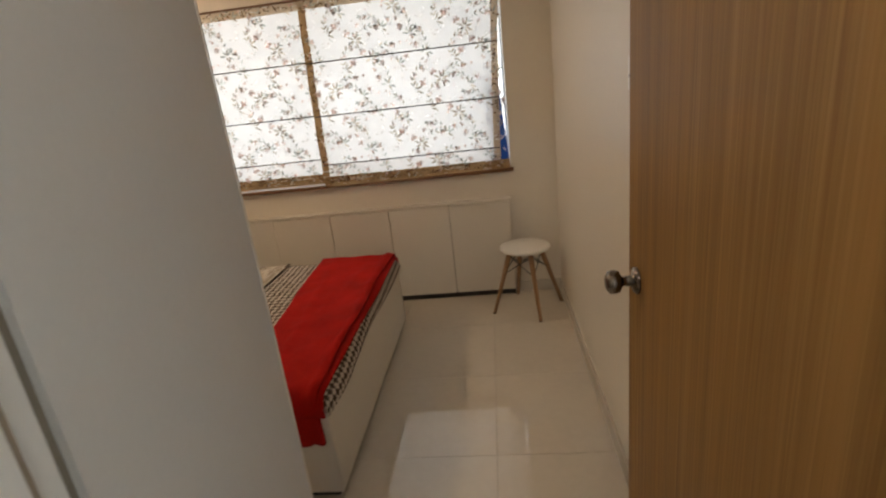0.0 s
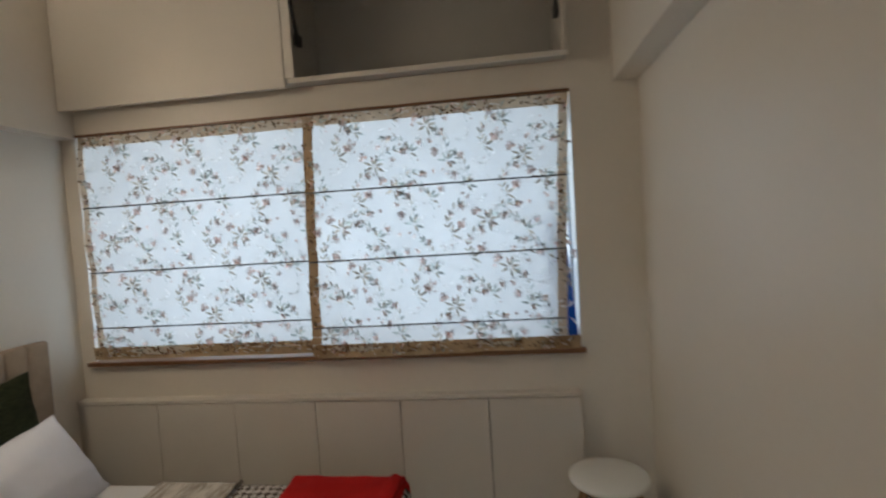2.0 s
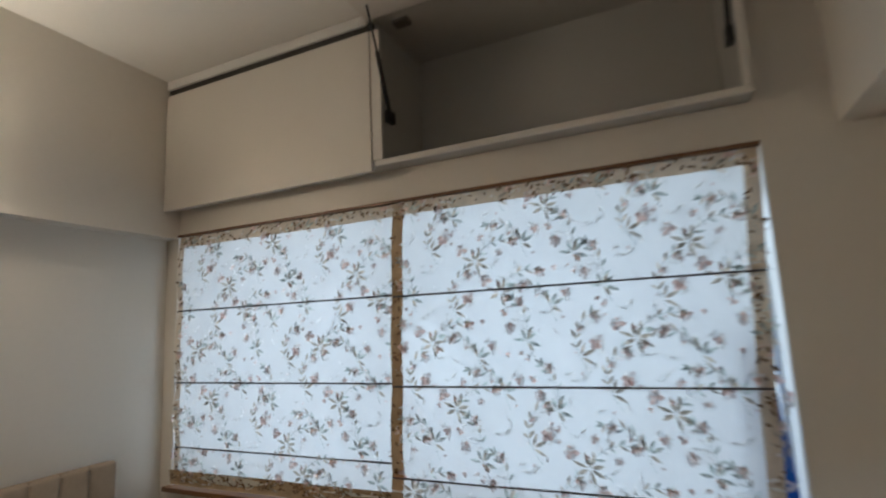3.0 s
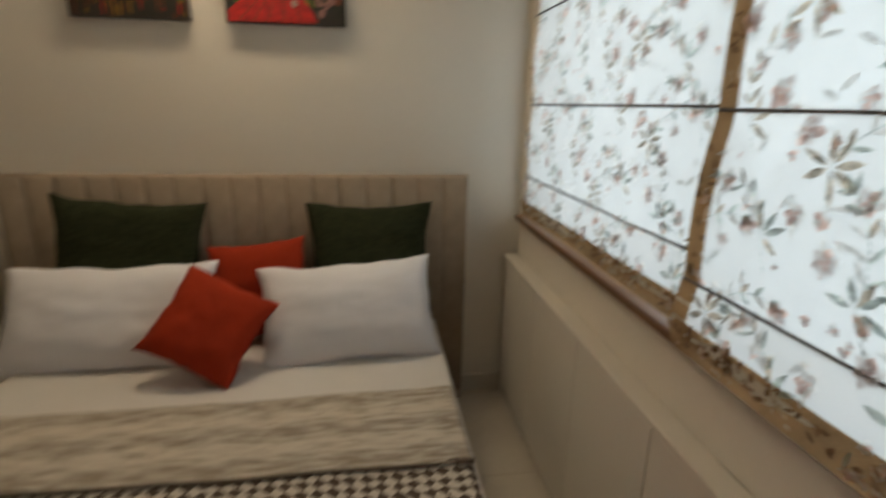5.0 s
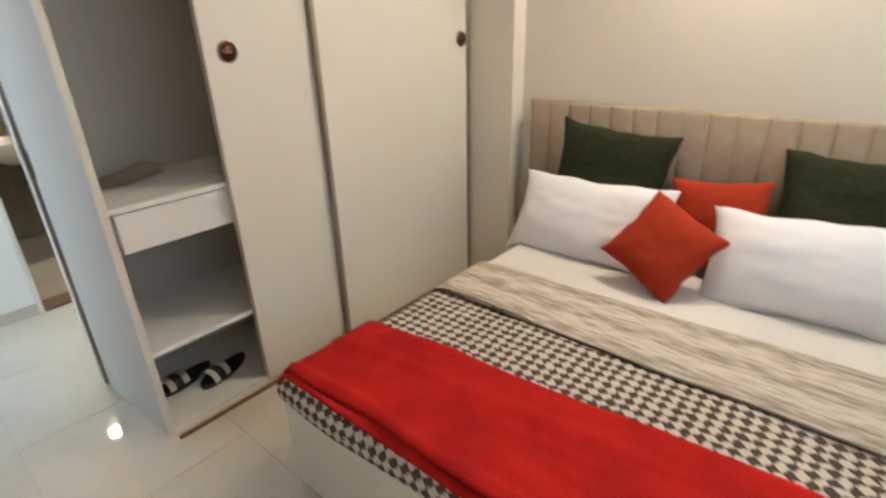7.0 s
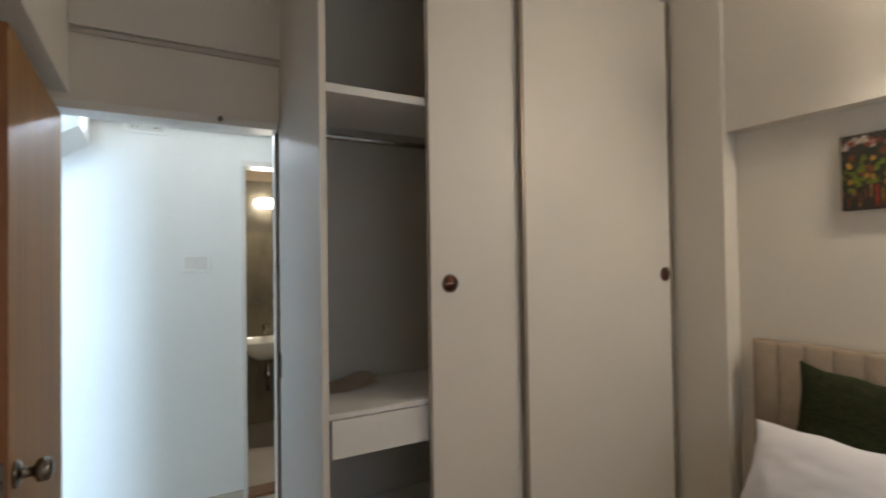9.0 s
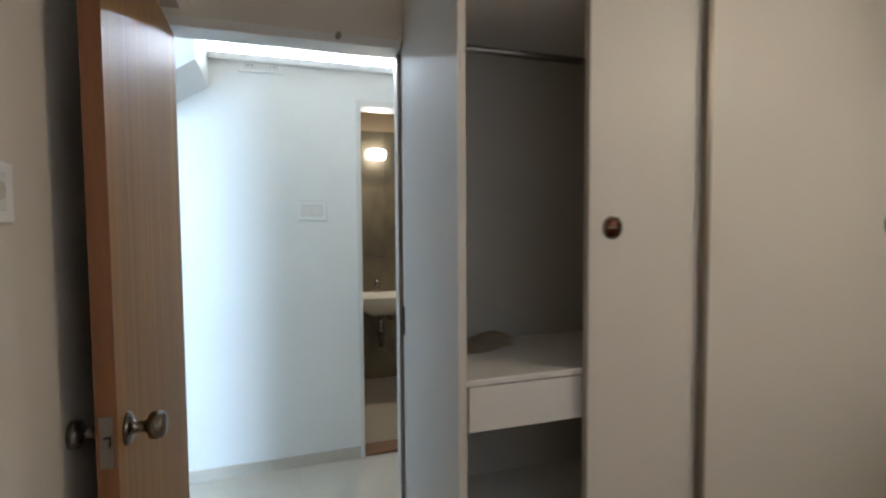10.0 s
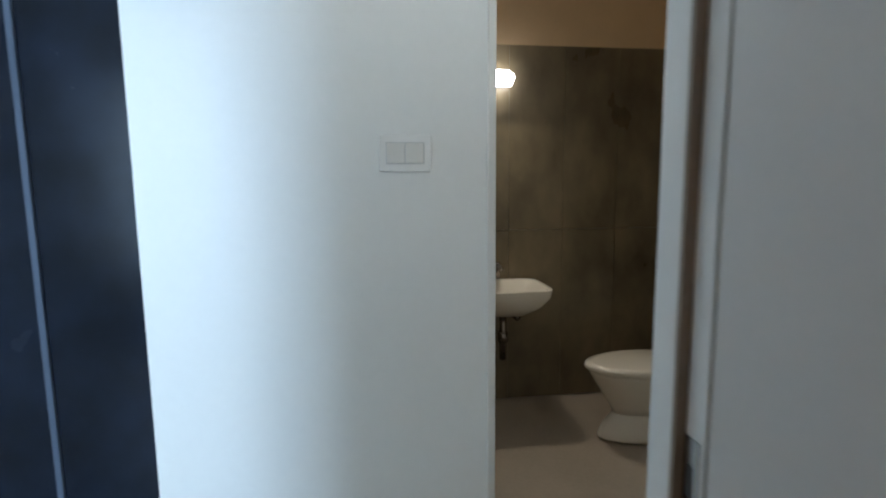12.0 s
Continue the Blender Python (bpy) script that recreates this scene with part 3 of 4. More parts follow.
# carcass in the darkened laminate, for the shade under the lifted flap
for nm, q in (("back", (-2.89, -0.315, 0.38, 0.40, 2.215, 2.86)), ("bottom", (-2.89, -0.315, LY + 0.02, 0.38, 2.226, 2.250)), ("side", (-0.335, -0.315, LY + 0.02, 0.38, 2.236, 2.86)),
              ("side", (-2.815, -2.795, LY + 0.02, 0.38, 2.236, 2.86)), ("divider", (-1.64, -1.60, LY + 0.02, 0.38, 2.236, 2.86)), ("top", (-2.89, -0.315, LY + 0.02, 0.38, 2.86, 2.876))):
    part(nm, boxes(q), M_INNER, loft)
part("edge_trim", boxes((-1.60, -0.31, LY + 0.008, LY + 0.02, 2.225, 2.247), bevel=0.002), M_LAM, loft, "pale front edge of the open bay")
part("door", boxes((-2.812, -1.612, LY - 0.002, LY + 0.018, 2.203, 2.797), bevel=0.002), M_LAM, loft, "closed cream flap door")
# near-black strip drawn for the shade between flap and ceiling
part("gap_shade", boxes((-2.812, -1.62, LY + 0.010, LY + 0.018, 2.804, 2.832)), M_DARK, loft, "dark strip standing for the shade over the closed flap")
part("top_filler", boxes((-2.812, -1.62, LY - 0.002, LY + 0.018, 2.833, 2.876)), M_LAM_W, loft, "pale filler strip under the ceiling")
part("hinge_block", boxes((-1.618, -1.592, LY - 0.004, LY + 0.02, 2.806, 2.834), bevel=0.003), M_BLACK, loft, "black hinge block")
flap = boxes((-1.61, -0.325, -0.60, -0.01, -0.010, 0.010), bevel=0.002)
bmesh.ops.transform(flap, matrix=pose(0, LY, 2.846, -1.2, 0, 0), verts=flap.verts)
part("open_flap", flap, M_LAM, loft, "cream flap door lifted up")
for sx in (-1.556, -0.347):
    part("gas_strut", cyl((sx, LY + 0.06, 2.44), (sx, LY - 0.03, 2.68), 0.009, seg=10), M_BLACK, loft, "black gas strut")
    part("strut_rod", cyl((sx, LY - 0.03, 2.68), (sx, LY - 0.10, 2.845), 0.005, seg=8), M_BLACK, loft, "black strut rod")
    part("strut_bracket", boxes((sx - 0.012, sx + 0.012, LY + 0.035, LY + 0.085, 2.41, 2.46), bevel=0.003), M_BLACK, loft)
part("divider_edge", boxes((-1.610, -1.566, LY + 0.004, LY + 0.019, 2.248, 2.80), bevel=0.001), M_LAM, loft, "pale front edge of the divider")
part("side_edge", boxes((-0.334, -0.312, LY + 0.008, LY + 0.019, 2.248, 2.84), bevel=0.001), M_LAM, loft, "pale front edge of the end panel")
for hx in (-1.50, -0.95, -0.50):
    part("hinge", boxes((hx - 0.035, hx + 0.035, LY + 0.06, LY + 0.11, 2.842, 2.860), bevel=0.003), M_ALU, loft, "dark cup hinge")

# ---- low cabinets under the window ----
XC = [-2.868, -2.445, -2.022, -1.599, -1.174, -0.751, -0.326]
for a, b in zip(XC, XC[1:]):
    c = thing("low_cabinet", "cream low cupboard unit under the window sill", "cabinet", "low cabinets under the window")
    part("body", boxes((a, b, -0.006, 0.033, 0.05, 0.692)), M_EDGE, c)
    g = 0.006 if a > -0.8 else 0.002
    part("door", boxes((a + g, b - 0.002, -0.025, -0.007, 0.045, 0.690), bevel=0.0015), M_LAM, c)
    part("plinth", boxes((a, b, 0.0, 0.033, 0.0, 0.049)), M_DARK, c, "dark recessed plinth")
tagged(obj("cabinet_ledge", boxes((-2.899, -0.322, -0.030, 0.033, 0.694, 0.712), bevel=0.003), M_LAM), "cream ledge board over the low cabinets", "ledge")
tagged(obj("filler_panel", boxes((-2.899, -2.870, -0.02, 0.033, 0.0, 0.693)), M_LAM), "narrow cream filler panel beside the low cabinets", "panel")

# ---- wardrobe ----
wd = thing("wardrobe", "full-height cream wardrobe with sliding doors, one bay open", "wardrobe")
bm = bmesh.new()
ends = [[bm.verts.new((x, y, z)) for x, y in ((-0.913, -2.998), (-0.862, -2.998), (-0.893, -2.481), (-0.913, -2.481))] for z in (0.0, 2.86)]
for i in range(4):
    bm.faces.new((ends[0][i], ends[0][(i + 1) % 4], ends[1][(i + 1) % 4], ends[1][i]))
bm.faces.new(ends[0][::-1])
bm.faces.new(ends[1])
part("side_panel", bm, M_PANEL, wd, "grey-white side panel")
part("front_trim", boxes((-0.915, -0.891, -2.481, -2.477, 0.0, 2.86)), M_LAM, wd)
# back and divider take the darkened laminate, for shade inside the bay
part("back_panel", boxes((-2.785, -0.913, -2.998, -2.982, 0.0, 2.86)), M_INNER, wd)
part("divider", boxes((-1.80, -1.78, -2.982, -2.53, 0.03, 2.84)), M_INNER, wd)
part("base", boxes((-2.775, -0.913, -2.982, -2.485, 0.0, 0.03)), M_LAM_W, wd)
part("track", boxes((-2.775, -0.913, -2.452, -2.436, 0.0, 0.010)), M_WOODF, wd, "brown bottom track")
part("top", boxes((-2.775, -0.913, -2.982, -2.44, 2.84, 2.86)), M_LAM_W, wd)
part("upper_shelf", boxes((-1.78, -0.913, -2.982, -2.50, 2.095, 2.127), bevel=0.002), M_LAM_W, wd)
part("hanging_rod", cyl((-1.78, -2.72, 1.985), (-0.905, -2.72, 1.985), 0.0125), M_STEEL, wd, "steel hanging rod")
part("counter_shelf", boxes((-1.78, -0.913, -2.982, -2.50, 0.905, 0.925), bevel=0.002), M_LAM_W, wd)
dr = part("drawer", boxes((-1.78, -0.934, -2.96, -2.505, 0.760, 0.900), bevel=0.002), M_LAM_W, wd, "white drawer under the shelf")
# black box put in the gap, coloured as its shade
part("drawer_shade", boxes((-0.933, -0.9135, -2.95, -2.540, 0.760, 0.902)), M_DARK, dr, "dark strip standing for the shaded gap beside the drawer")
part("lower_shelf", boxes((-1.78, -0.913, -2.982, -2.50, 0.345, 0.365), bevel=0.002), M_LAM_W, wd)
de = part("sliding_door", boxes((-2.28, -1.329, -2.492, -2.470, 0.012, 2.83), bevel=0.0015), M_LAM, wd, "cream sliding door slid aside")
part("edge_profile", boxes((-1.329, -1.325, -2.494, -2.468, 0.012, 2.83)), M_EDGE, de)
dw = part("sliding_door", boxes((-2.755, -1.785, -2.464, -2.442, 0.012, 2.83), bevel=0.0015), M_LAM, wd, "cream sliding door, closed")
part("edge_profile", boxes((-1.785, -1.768, -2.468, -2.440, 0.012, 2.83)), M_PROFILE, dw, "bronze metal edge profile")
part("edge_profile", boxes((-2.772, -2.757, -2.466, -2.440, 0.012, 2.83)), M_PROFILE, dw, "bronze metal edge profile")
for d, kx, ky in ((de, -1.413, -2.470), (dw, -2.707, -2.442)):
    part("cup_pull", lathe([(0.030, 0.001), (0.0375, 0.002), (0.0375, 0.005), (0.032, 0.006), (0.028, 0.0035), (0.001, 0.0025)], pose(kx, ky, 1.381, -90, 0, 0)), M_STEEL, d, "round chrome cup pull", True)
    part("cup", lathe([(0.0315, 0.0), (0.0315, 0.0066), (0.001, 0.0068)], pose(kx, ky, 1.381, -90, 0, 0)), M_BROWNCUP, d, "dark brown recess of the pull", True)
    part("pull_lip", boxes((kx - 0.014, kx + 0.016, ky + 0.0062, ky + 0.0090, 1.379, 1.384), bevel=0.001), M_STEEL, d)

# papers on the shelf
pf = thing("paper_folder", "flat folded brown paper folder lying on the wardrobe shelf", "folder")
M_KRAFT = mat("kraft_paper", (0.66, 0.57, 0.46), 0.8, var=0.12, scale=9, fine=70)


def paper_sheet(lift, curl, y0, y1):
    """A sheet with a fold line along its middle and one end that curls up."""
    bm = bmesh.new()
    rows = []
    for i in range(19):
        u = i / 18
        z = lift + curl * max(0.0, u - 0.45) ** 2 + 0.004 * math.sin(u * 9)
        rows.append([(bm.verts.new((-0.16 + 0.32 * u, y, z + 0.010 * (1 - abs(2 * k - 1)))), k) for y, k in ((y0 + (y1 - y0) * k, k) for k in (0, 0.25, 0.5, 0.75, 1))])
    for p, q in zip(rows, rows[1:]):
        for k in range(4):
            bm.faces.new((p[k][0], q[k][0], q[k + 1][0], p[k + 1][0]))
    bmesh.ops.solidify(bm, geom=list(bm.faces), thickness=0.0015)
    bmesh.ops.transform(bm, matrix=pose(-1.07, -2.87, 0.9275, 0, 0, 190), verts=bm.verts)
    return bm


part("cover", paper_sheet(0.010, 0.07, -0.08, 0.08), M_KRAFT, pf)
part("back_leaf", paper_sheet(0.003, 0.02, -0.09, 0.085), M_KRAFT, pf)

# ---- bed ----
BX0, BX1, BY0, BY1 = -2.80, -1.075, -1.895, -0.395
bed = thing("bed", "cream laminate box bed with an upholstered headboard", "bed")
part("base", boxes((BX0, BX1, BY0, BY1, 0.04, 0.400), bevel=0.004), M_BEDBASE, bed)
part("plinth", boxes((BX0, BX1 - 0.03, BY0 + 0.03, BY1 - 0.03, 0.0, 0.04)), M_DARK, bed)
hb = part("headboard", boxes((-2.888, -2.825, -2.068, -0.224, 0.0, 1.080), bevel=0.008), M_HEADB, bed, "beige fabric headboard with upright channels")
n = 17
cw = 1.838 / n
chan = bmesh.new()
prof = [(-0.024, 0.0)] + [(0.009 * math.sin(math.pi * k / 10) ** 0.45, cw * k / 10) for k in range(11)] + [(-0.024, cw)]
low = [chan.verts.new((x, y, 0.0)) for x, y in prof]
mid = [chan.verts.new((x, y, 1.012)) for x, y in prof]
tip = [chan.verts.new((x - 0.012 * (x > 0), y, 1.026)) for x, y in prof]
for r0, r1 in ((low, mid), (mid, tip)):
    for k in range(len(prof)):
        q = (k + 1) % len(prof)
        chan.faces.new((r0[k], r0[q], r1[q], r1[k]))
chan.faces.new(low[::-1])
chan.faces.new(tip)
for i in range(n):
    part("channel", chan.copy(), M_HEADB, hb, smooth=True).location = (-2.826, -2.065 + cw * i, 0.057)


def soft(name, x0, x1, y0, y1, z, drop_n, drop_s, drop_f, thick, material, label, category, amp=0.006, seed=1, skew=0.0, ridge=0.0):
    """Cloth laid over the mattress from x0 to x1 that falls over its north, south and foot edges."""
    bm = bmesh.new()
    uvl = bm.loops.layers.uv.new("uv")
    r = 0.065
    su = drop_s + (y1 - y0) + drop_n
    nu, nv = max(8, int(su / 0.02)), max(4, int((x1 - x0 + drop_f) / 0.012))
    rows = []
    for j in range(nv + 1):
        s = (x1 - x0 + drop_f) * j / nv
        row = []
        for i in range(nu + 1):
            u = su * i / nu - drop_s
            x, zz = x0 + s, z
            over = s - (x1 - x0)
            if over > 0:
                k = min(over / r, math.pi / 2)
                x = x1 + r * math.sin(k)
                zz = z - r * (1 - math.cos(k)) - max(0, over - r * math.pi / 2)
            yy = y0 + u
            for o, sg, edge_y in ((-u, -1, y0), (u - (y1 - y0), 1, y1)):
                if o > 0:
                    k = min(o / r, math.pi / 2)
                    yy = edge_y + sg * r * math.sin(k)
                    zz = min(zz, z - r * (1 - math.cos(k)) - max(0, o - r * math.pi / 2))
            if over > 0:
                zz += 0.022 * noise.noise(Vector((u * 2.3 + seed, seed, 0))) * min(1.0, over / 0.05)
            x += skew * max(0.0, min(1.0, u / (y1 - y0))) * max(0.0, 1 - s / (x1 - x0))
            q = noise.noise(Vector((s * 4 + seed, u * 2.2, seed)))
            q2 = noise.noise(Vector((s * 16 + seed, u * 11, seed * 2)))
            fold = amp * (q + 0.35 * q2)
            ex = amp * 1.5 * noise.noise(Vector((u * 3, seed * 3.1, 0))) * (1 if j in (0, nv) else 0.6)
            if ridge:
                w = 0.014 * noise.noise(Vector((u * 3.0, seed, 1.7)))
                fold = abs(fold) + 0.011 * math.exp(-(((s - ridge + w) / 0.013) ** 2)) + 0.006 * math.exp(-(((s - ridge * 0.45 + 0.05 * u + w) / 0.018) ** 2))
            if material is M_RED:
                for k in range(7):
                    ph = s - 0.05 * k - 0.02 - 0.10 * math.sin(k * 2.1) * (u - 0.22 * k)
                    fold += 0.0035 * math.exp(-((ph / 0.011) ** 2)) * math.exp(-(((u - 0.22 * k - 0.1) / 0.22) ** 2))
            v = bm.verts.new((x + ex, yy, zz + abs(fold) + thick))
            row.append((v, s, u))
        rows.append(row)
    for j in range(nv):
        for i in range(nu):
            q = (rows[j][i], rows[j][i + 1], rows[j + 1][i + 1], rows[j + 1][i])
            f = bm.faces.new([a[0] for a in q])
            for lp, a in zip(f.loops, q):
                lp[uvl].uv = (a[1], a[2])
    ob = obj(name, bm, material, True)
    mod = ob.modifiers.new("thickness", "SOLIDIFY")
    mod.thickness, mod.offset = thick, -1
    return tagged(ob, label, category)


mt = obj("mattress", boxes((BX0 + 0.01, BX1 - 0.02, BY0 + 0.02, BY1 + 0.030, 0.401, 0.457), bevel=0.024), M_SHEET, True)
tagged(mt, "mattress under a smooth white sheet on the box bed", "mattress")
striped = soft("striped_throw", -2.115, -1.800, BY0 + 0.05, BY1 - 0.012, 0.466, 0.030, 0.10, 0.0, 0.009, M_STRIPE, "washed grey and beige striped throw spread across the bed", "throw", 0.008, 2, -0.05)
# thin dark strip drawn for the shadow along the throw's edge
hem = soft("hem", -1.803, -1.7975, BY0 + 0.05, BY1 - 0.012, 0.4665, 0.030, 0.10, 0.0, 0.0095, M_EDGESHADE, "dark line drawn as the shadow along the throw edge", "", 0.008, 2)
hem.parent = striped
soft("check_blanket", -1.84, -1.13, BY0 + 0.05, BY1 - 0.012, 0.457, 0.030, 0.08, 0.115, 0.007, M_CHECK, "brown and white diamond-check blanket spread across the bed", "blanket", 0.006, 4)
red = soft("red_throw", -1.455, -1.118, BY0 + 0.045, BY1 + 0.01, 0.474, 0.13, 0.26, 0.018, 0.018, M_RED, "bright red fleece throw laid across the foot of the bed", "throw", 0.014, 7, -0.115, 0.325)
under = soft("folded_edge", -1.24, -1.112, BY0 + 0.04, BY1 + 0.005, 0.470, 0.12, 0.12, 0.035, 0.006, M_RED, "lower fold of the red throw", "", 0.006, 12)
under.parent = red


def pillow(name, m, w, h, t, material, label, category, seed, group="", ear=0.06, crease=0.2):
    bm = bmesh.new()
    n = 28
    top, bot = [], []
    for j in range(n + 1):
        a, b = [], []
        for i in range(n + 1):
            u, v = 2 * i / n - 1, 2 * j / n - 1
            x, y = u * w / 2 * (1 - ear * (1 - v * v) * abs(u) ** 3), v * h / 2 * (1 - ear * (1 - u * u) * abs(v) ** 3)
            k = max(0.0, (1 - abs(u) ** 3.0)) ** 0.62 * max(0.0, (1 - abs(v) ** 2.6)) ** 0.62
            z = t / 2 * k
            nz = 0.010 * noise.noise(Vector((u * 2.2 + seed, v * 2.5, seed))) + 0.004 * noise.noise(Vector((u * 6, v * 7 + seed, seed)))
            nz += 0.011 * (1 - abs(noise.noise(Vector((u * 1.5 + v * 1.3 + seed, v * 2.6 - u, seed + 7))))) ** 5 * (crease - 0.2)
            y += 0.012 * noise.noise(Vector((u * 2.6 + seed, v, 0))) * abs(v) ** 4
            x += 0.008 * noise.noise(Vector((v * 2.6, u + seed, 4))) * abs(u) ** 4
            a.append(bm.verts.new((x, y, z + nz * k + 0.002)))
            b.append(bm.verts.new((x, y, -z + nz * k - 0.002)))
        top.append(a)
        bot.append(b)
    for j in range(n):
        for i in range(n):
            bm.faces.new((top[j][i], top[j][i + 1], top[j + 1][i + 1], top[j + 1][i]))
            bm.faces.new((bot[j][i], bot[j + 1][i], bot[j + 1][i + 1], bot[j][i + 1]))
    rim = [(0, i) for i in range(n)] + [(j, n) for j in range(n)] + [(n, i) for i in range(n, 0, -1)] + [(j, 0) for j in range(n, 0, -1)]
    for p, q in zip(rim, rim[1:] + rim[:1]):
        bm.faces.new((top[p[0]][p[1]], bot[p[0]][p[1]], bot[q[0]][q[1]], top[q[0]][q[1]]))
    ob = obj(name, bm, material, True)
    ob.matrix_world = m
    return tagged(ob, label, category, group)


# each pillow leans on the headboard: local x along the wall, local y up its slope
def lean(x, y, z, tilt, spin=0.0, turn=0.0):
    return pose(x, y, z) @ pose(0, 0, 0, 0, 0, 90 + turn) @ pose(0, 0, 0, tilt, 0, 0) @ pose(0, 0, 0, 0, 0, spin)


pillow("pillow", lean(-2.54, -1.585, 0.600, 58, 1, 0), 0.74, 0.41, 0.20, M_PILLOW, "plump white cotton pillow leaning on the green cushion", "pillow", 1.37, "white pillows on the bed", 0.085, 0.65)
pillow("pillow", lean(-2.52, -0.728, 0.605, 57, 4, 0), 0.67, 0.40, 0.20, M_PILLOW, "plump white cotton pillow leaning beside the window wall", "pillow", 2.61, "white pillows on the bed", 0.085, 0.65)
pillow("cushion", lean(-2.725, -1.575, 0.775, 78, -4, 0), 0.57, 0.46, 0.13, M_GREEN, "dark green knitted cushion against the headboard", "cushion", 3.29, "green cushions on the bed", 0.10, 0.8)
pillow("cushion", lean(-2.725, -0.645, 0.755, 78, 0, 0), 0.51, 0.46, 0.13, M_GREEN, "dark green knitted cushion beside its pair", "cushion", 4.43, "green cushions on the bed", 0.10, 0.8)
pillow("cushion", lean(-2.64, -1.07, 0.660, 70, 6, 0), 0.37, 0.385, 0.12, M_ORANGE, "rust orange cushion tucked between the pillows", "cushion", 5.57, "orange cushions on the bed", 0.075, 0.3)
pillow("cushion", lean(-2.375, -1.19, 0.632, 54, 60, 6), 0.335, 0.335, 0.13, M_ORANGE, "rust orange cushion standing on its corner before the pillows", "cushion", 9.23, "orange cushions on the bed", 0.075, 0.3)

# ---- stool ----
st = thing("stool", "low round stool with white seat and four splayed wooden legs", "stool")
SC = Vector((-0.258, -0.248, 0))
part("seat", lathe([(0.02, 0.412), (0.13, 0.412), (0.155, 0.418), (0.163, 0.427), (0.161, 0.436), (0.150, 0.441), (0.02, 0.438)], pose(SC.x, SC.y, 0), 40), M_SEAT, st, "round white plastic seat", True)
feet = []
for a in (197, 285, 15, 104):
    d = Vector((math.cos(radians(a)), math.sin(radians(a)), 0))
    lg = part("leg", cyl(SC + d * 0.238, SC + d * 0.105 + Vector((0, 0, 0.404)), 0.0105, 0.0175, 14), M_LEG, st, smooth=True)
    part("bracket", cyl(SC + d * 0.104 + Vector((0, 0, 0.392)), SC + d * 0.088 + Vector((0, 0, 0.416)), 0.020, 0.014, 10), M_BLACK, lg, "black metal bracket")
    part("foot_pad", cyl(SC + d * 0.239, SC + d * 0.238 + Vector((0, 0, 0.004)), 0.0115, seg=12), M_BLACK, lg)
    feet.append(d)
for i in range(4):
    a, b = feet[i], feet[(i + 1) % 4]
    part("wire_brace", cyl(SC + a * 0.108 + Vector((0, 0, 0.385)), SC + b * 0.150 + Vector((0, 0, 0.268)), 0.0032, seg=6), M_BLACK, st, "black wire brace")
    part("wire_brace", cyl(SC + b * 0.108 + Vector((0, 0, 0.385)), SC + a * 0.150 + Vector((0, 0, 0.268)), 0.0032, seg=6), M_BLACK, st, "black wire brace")


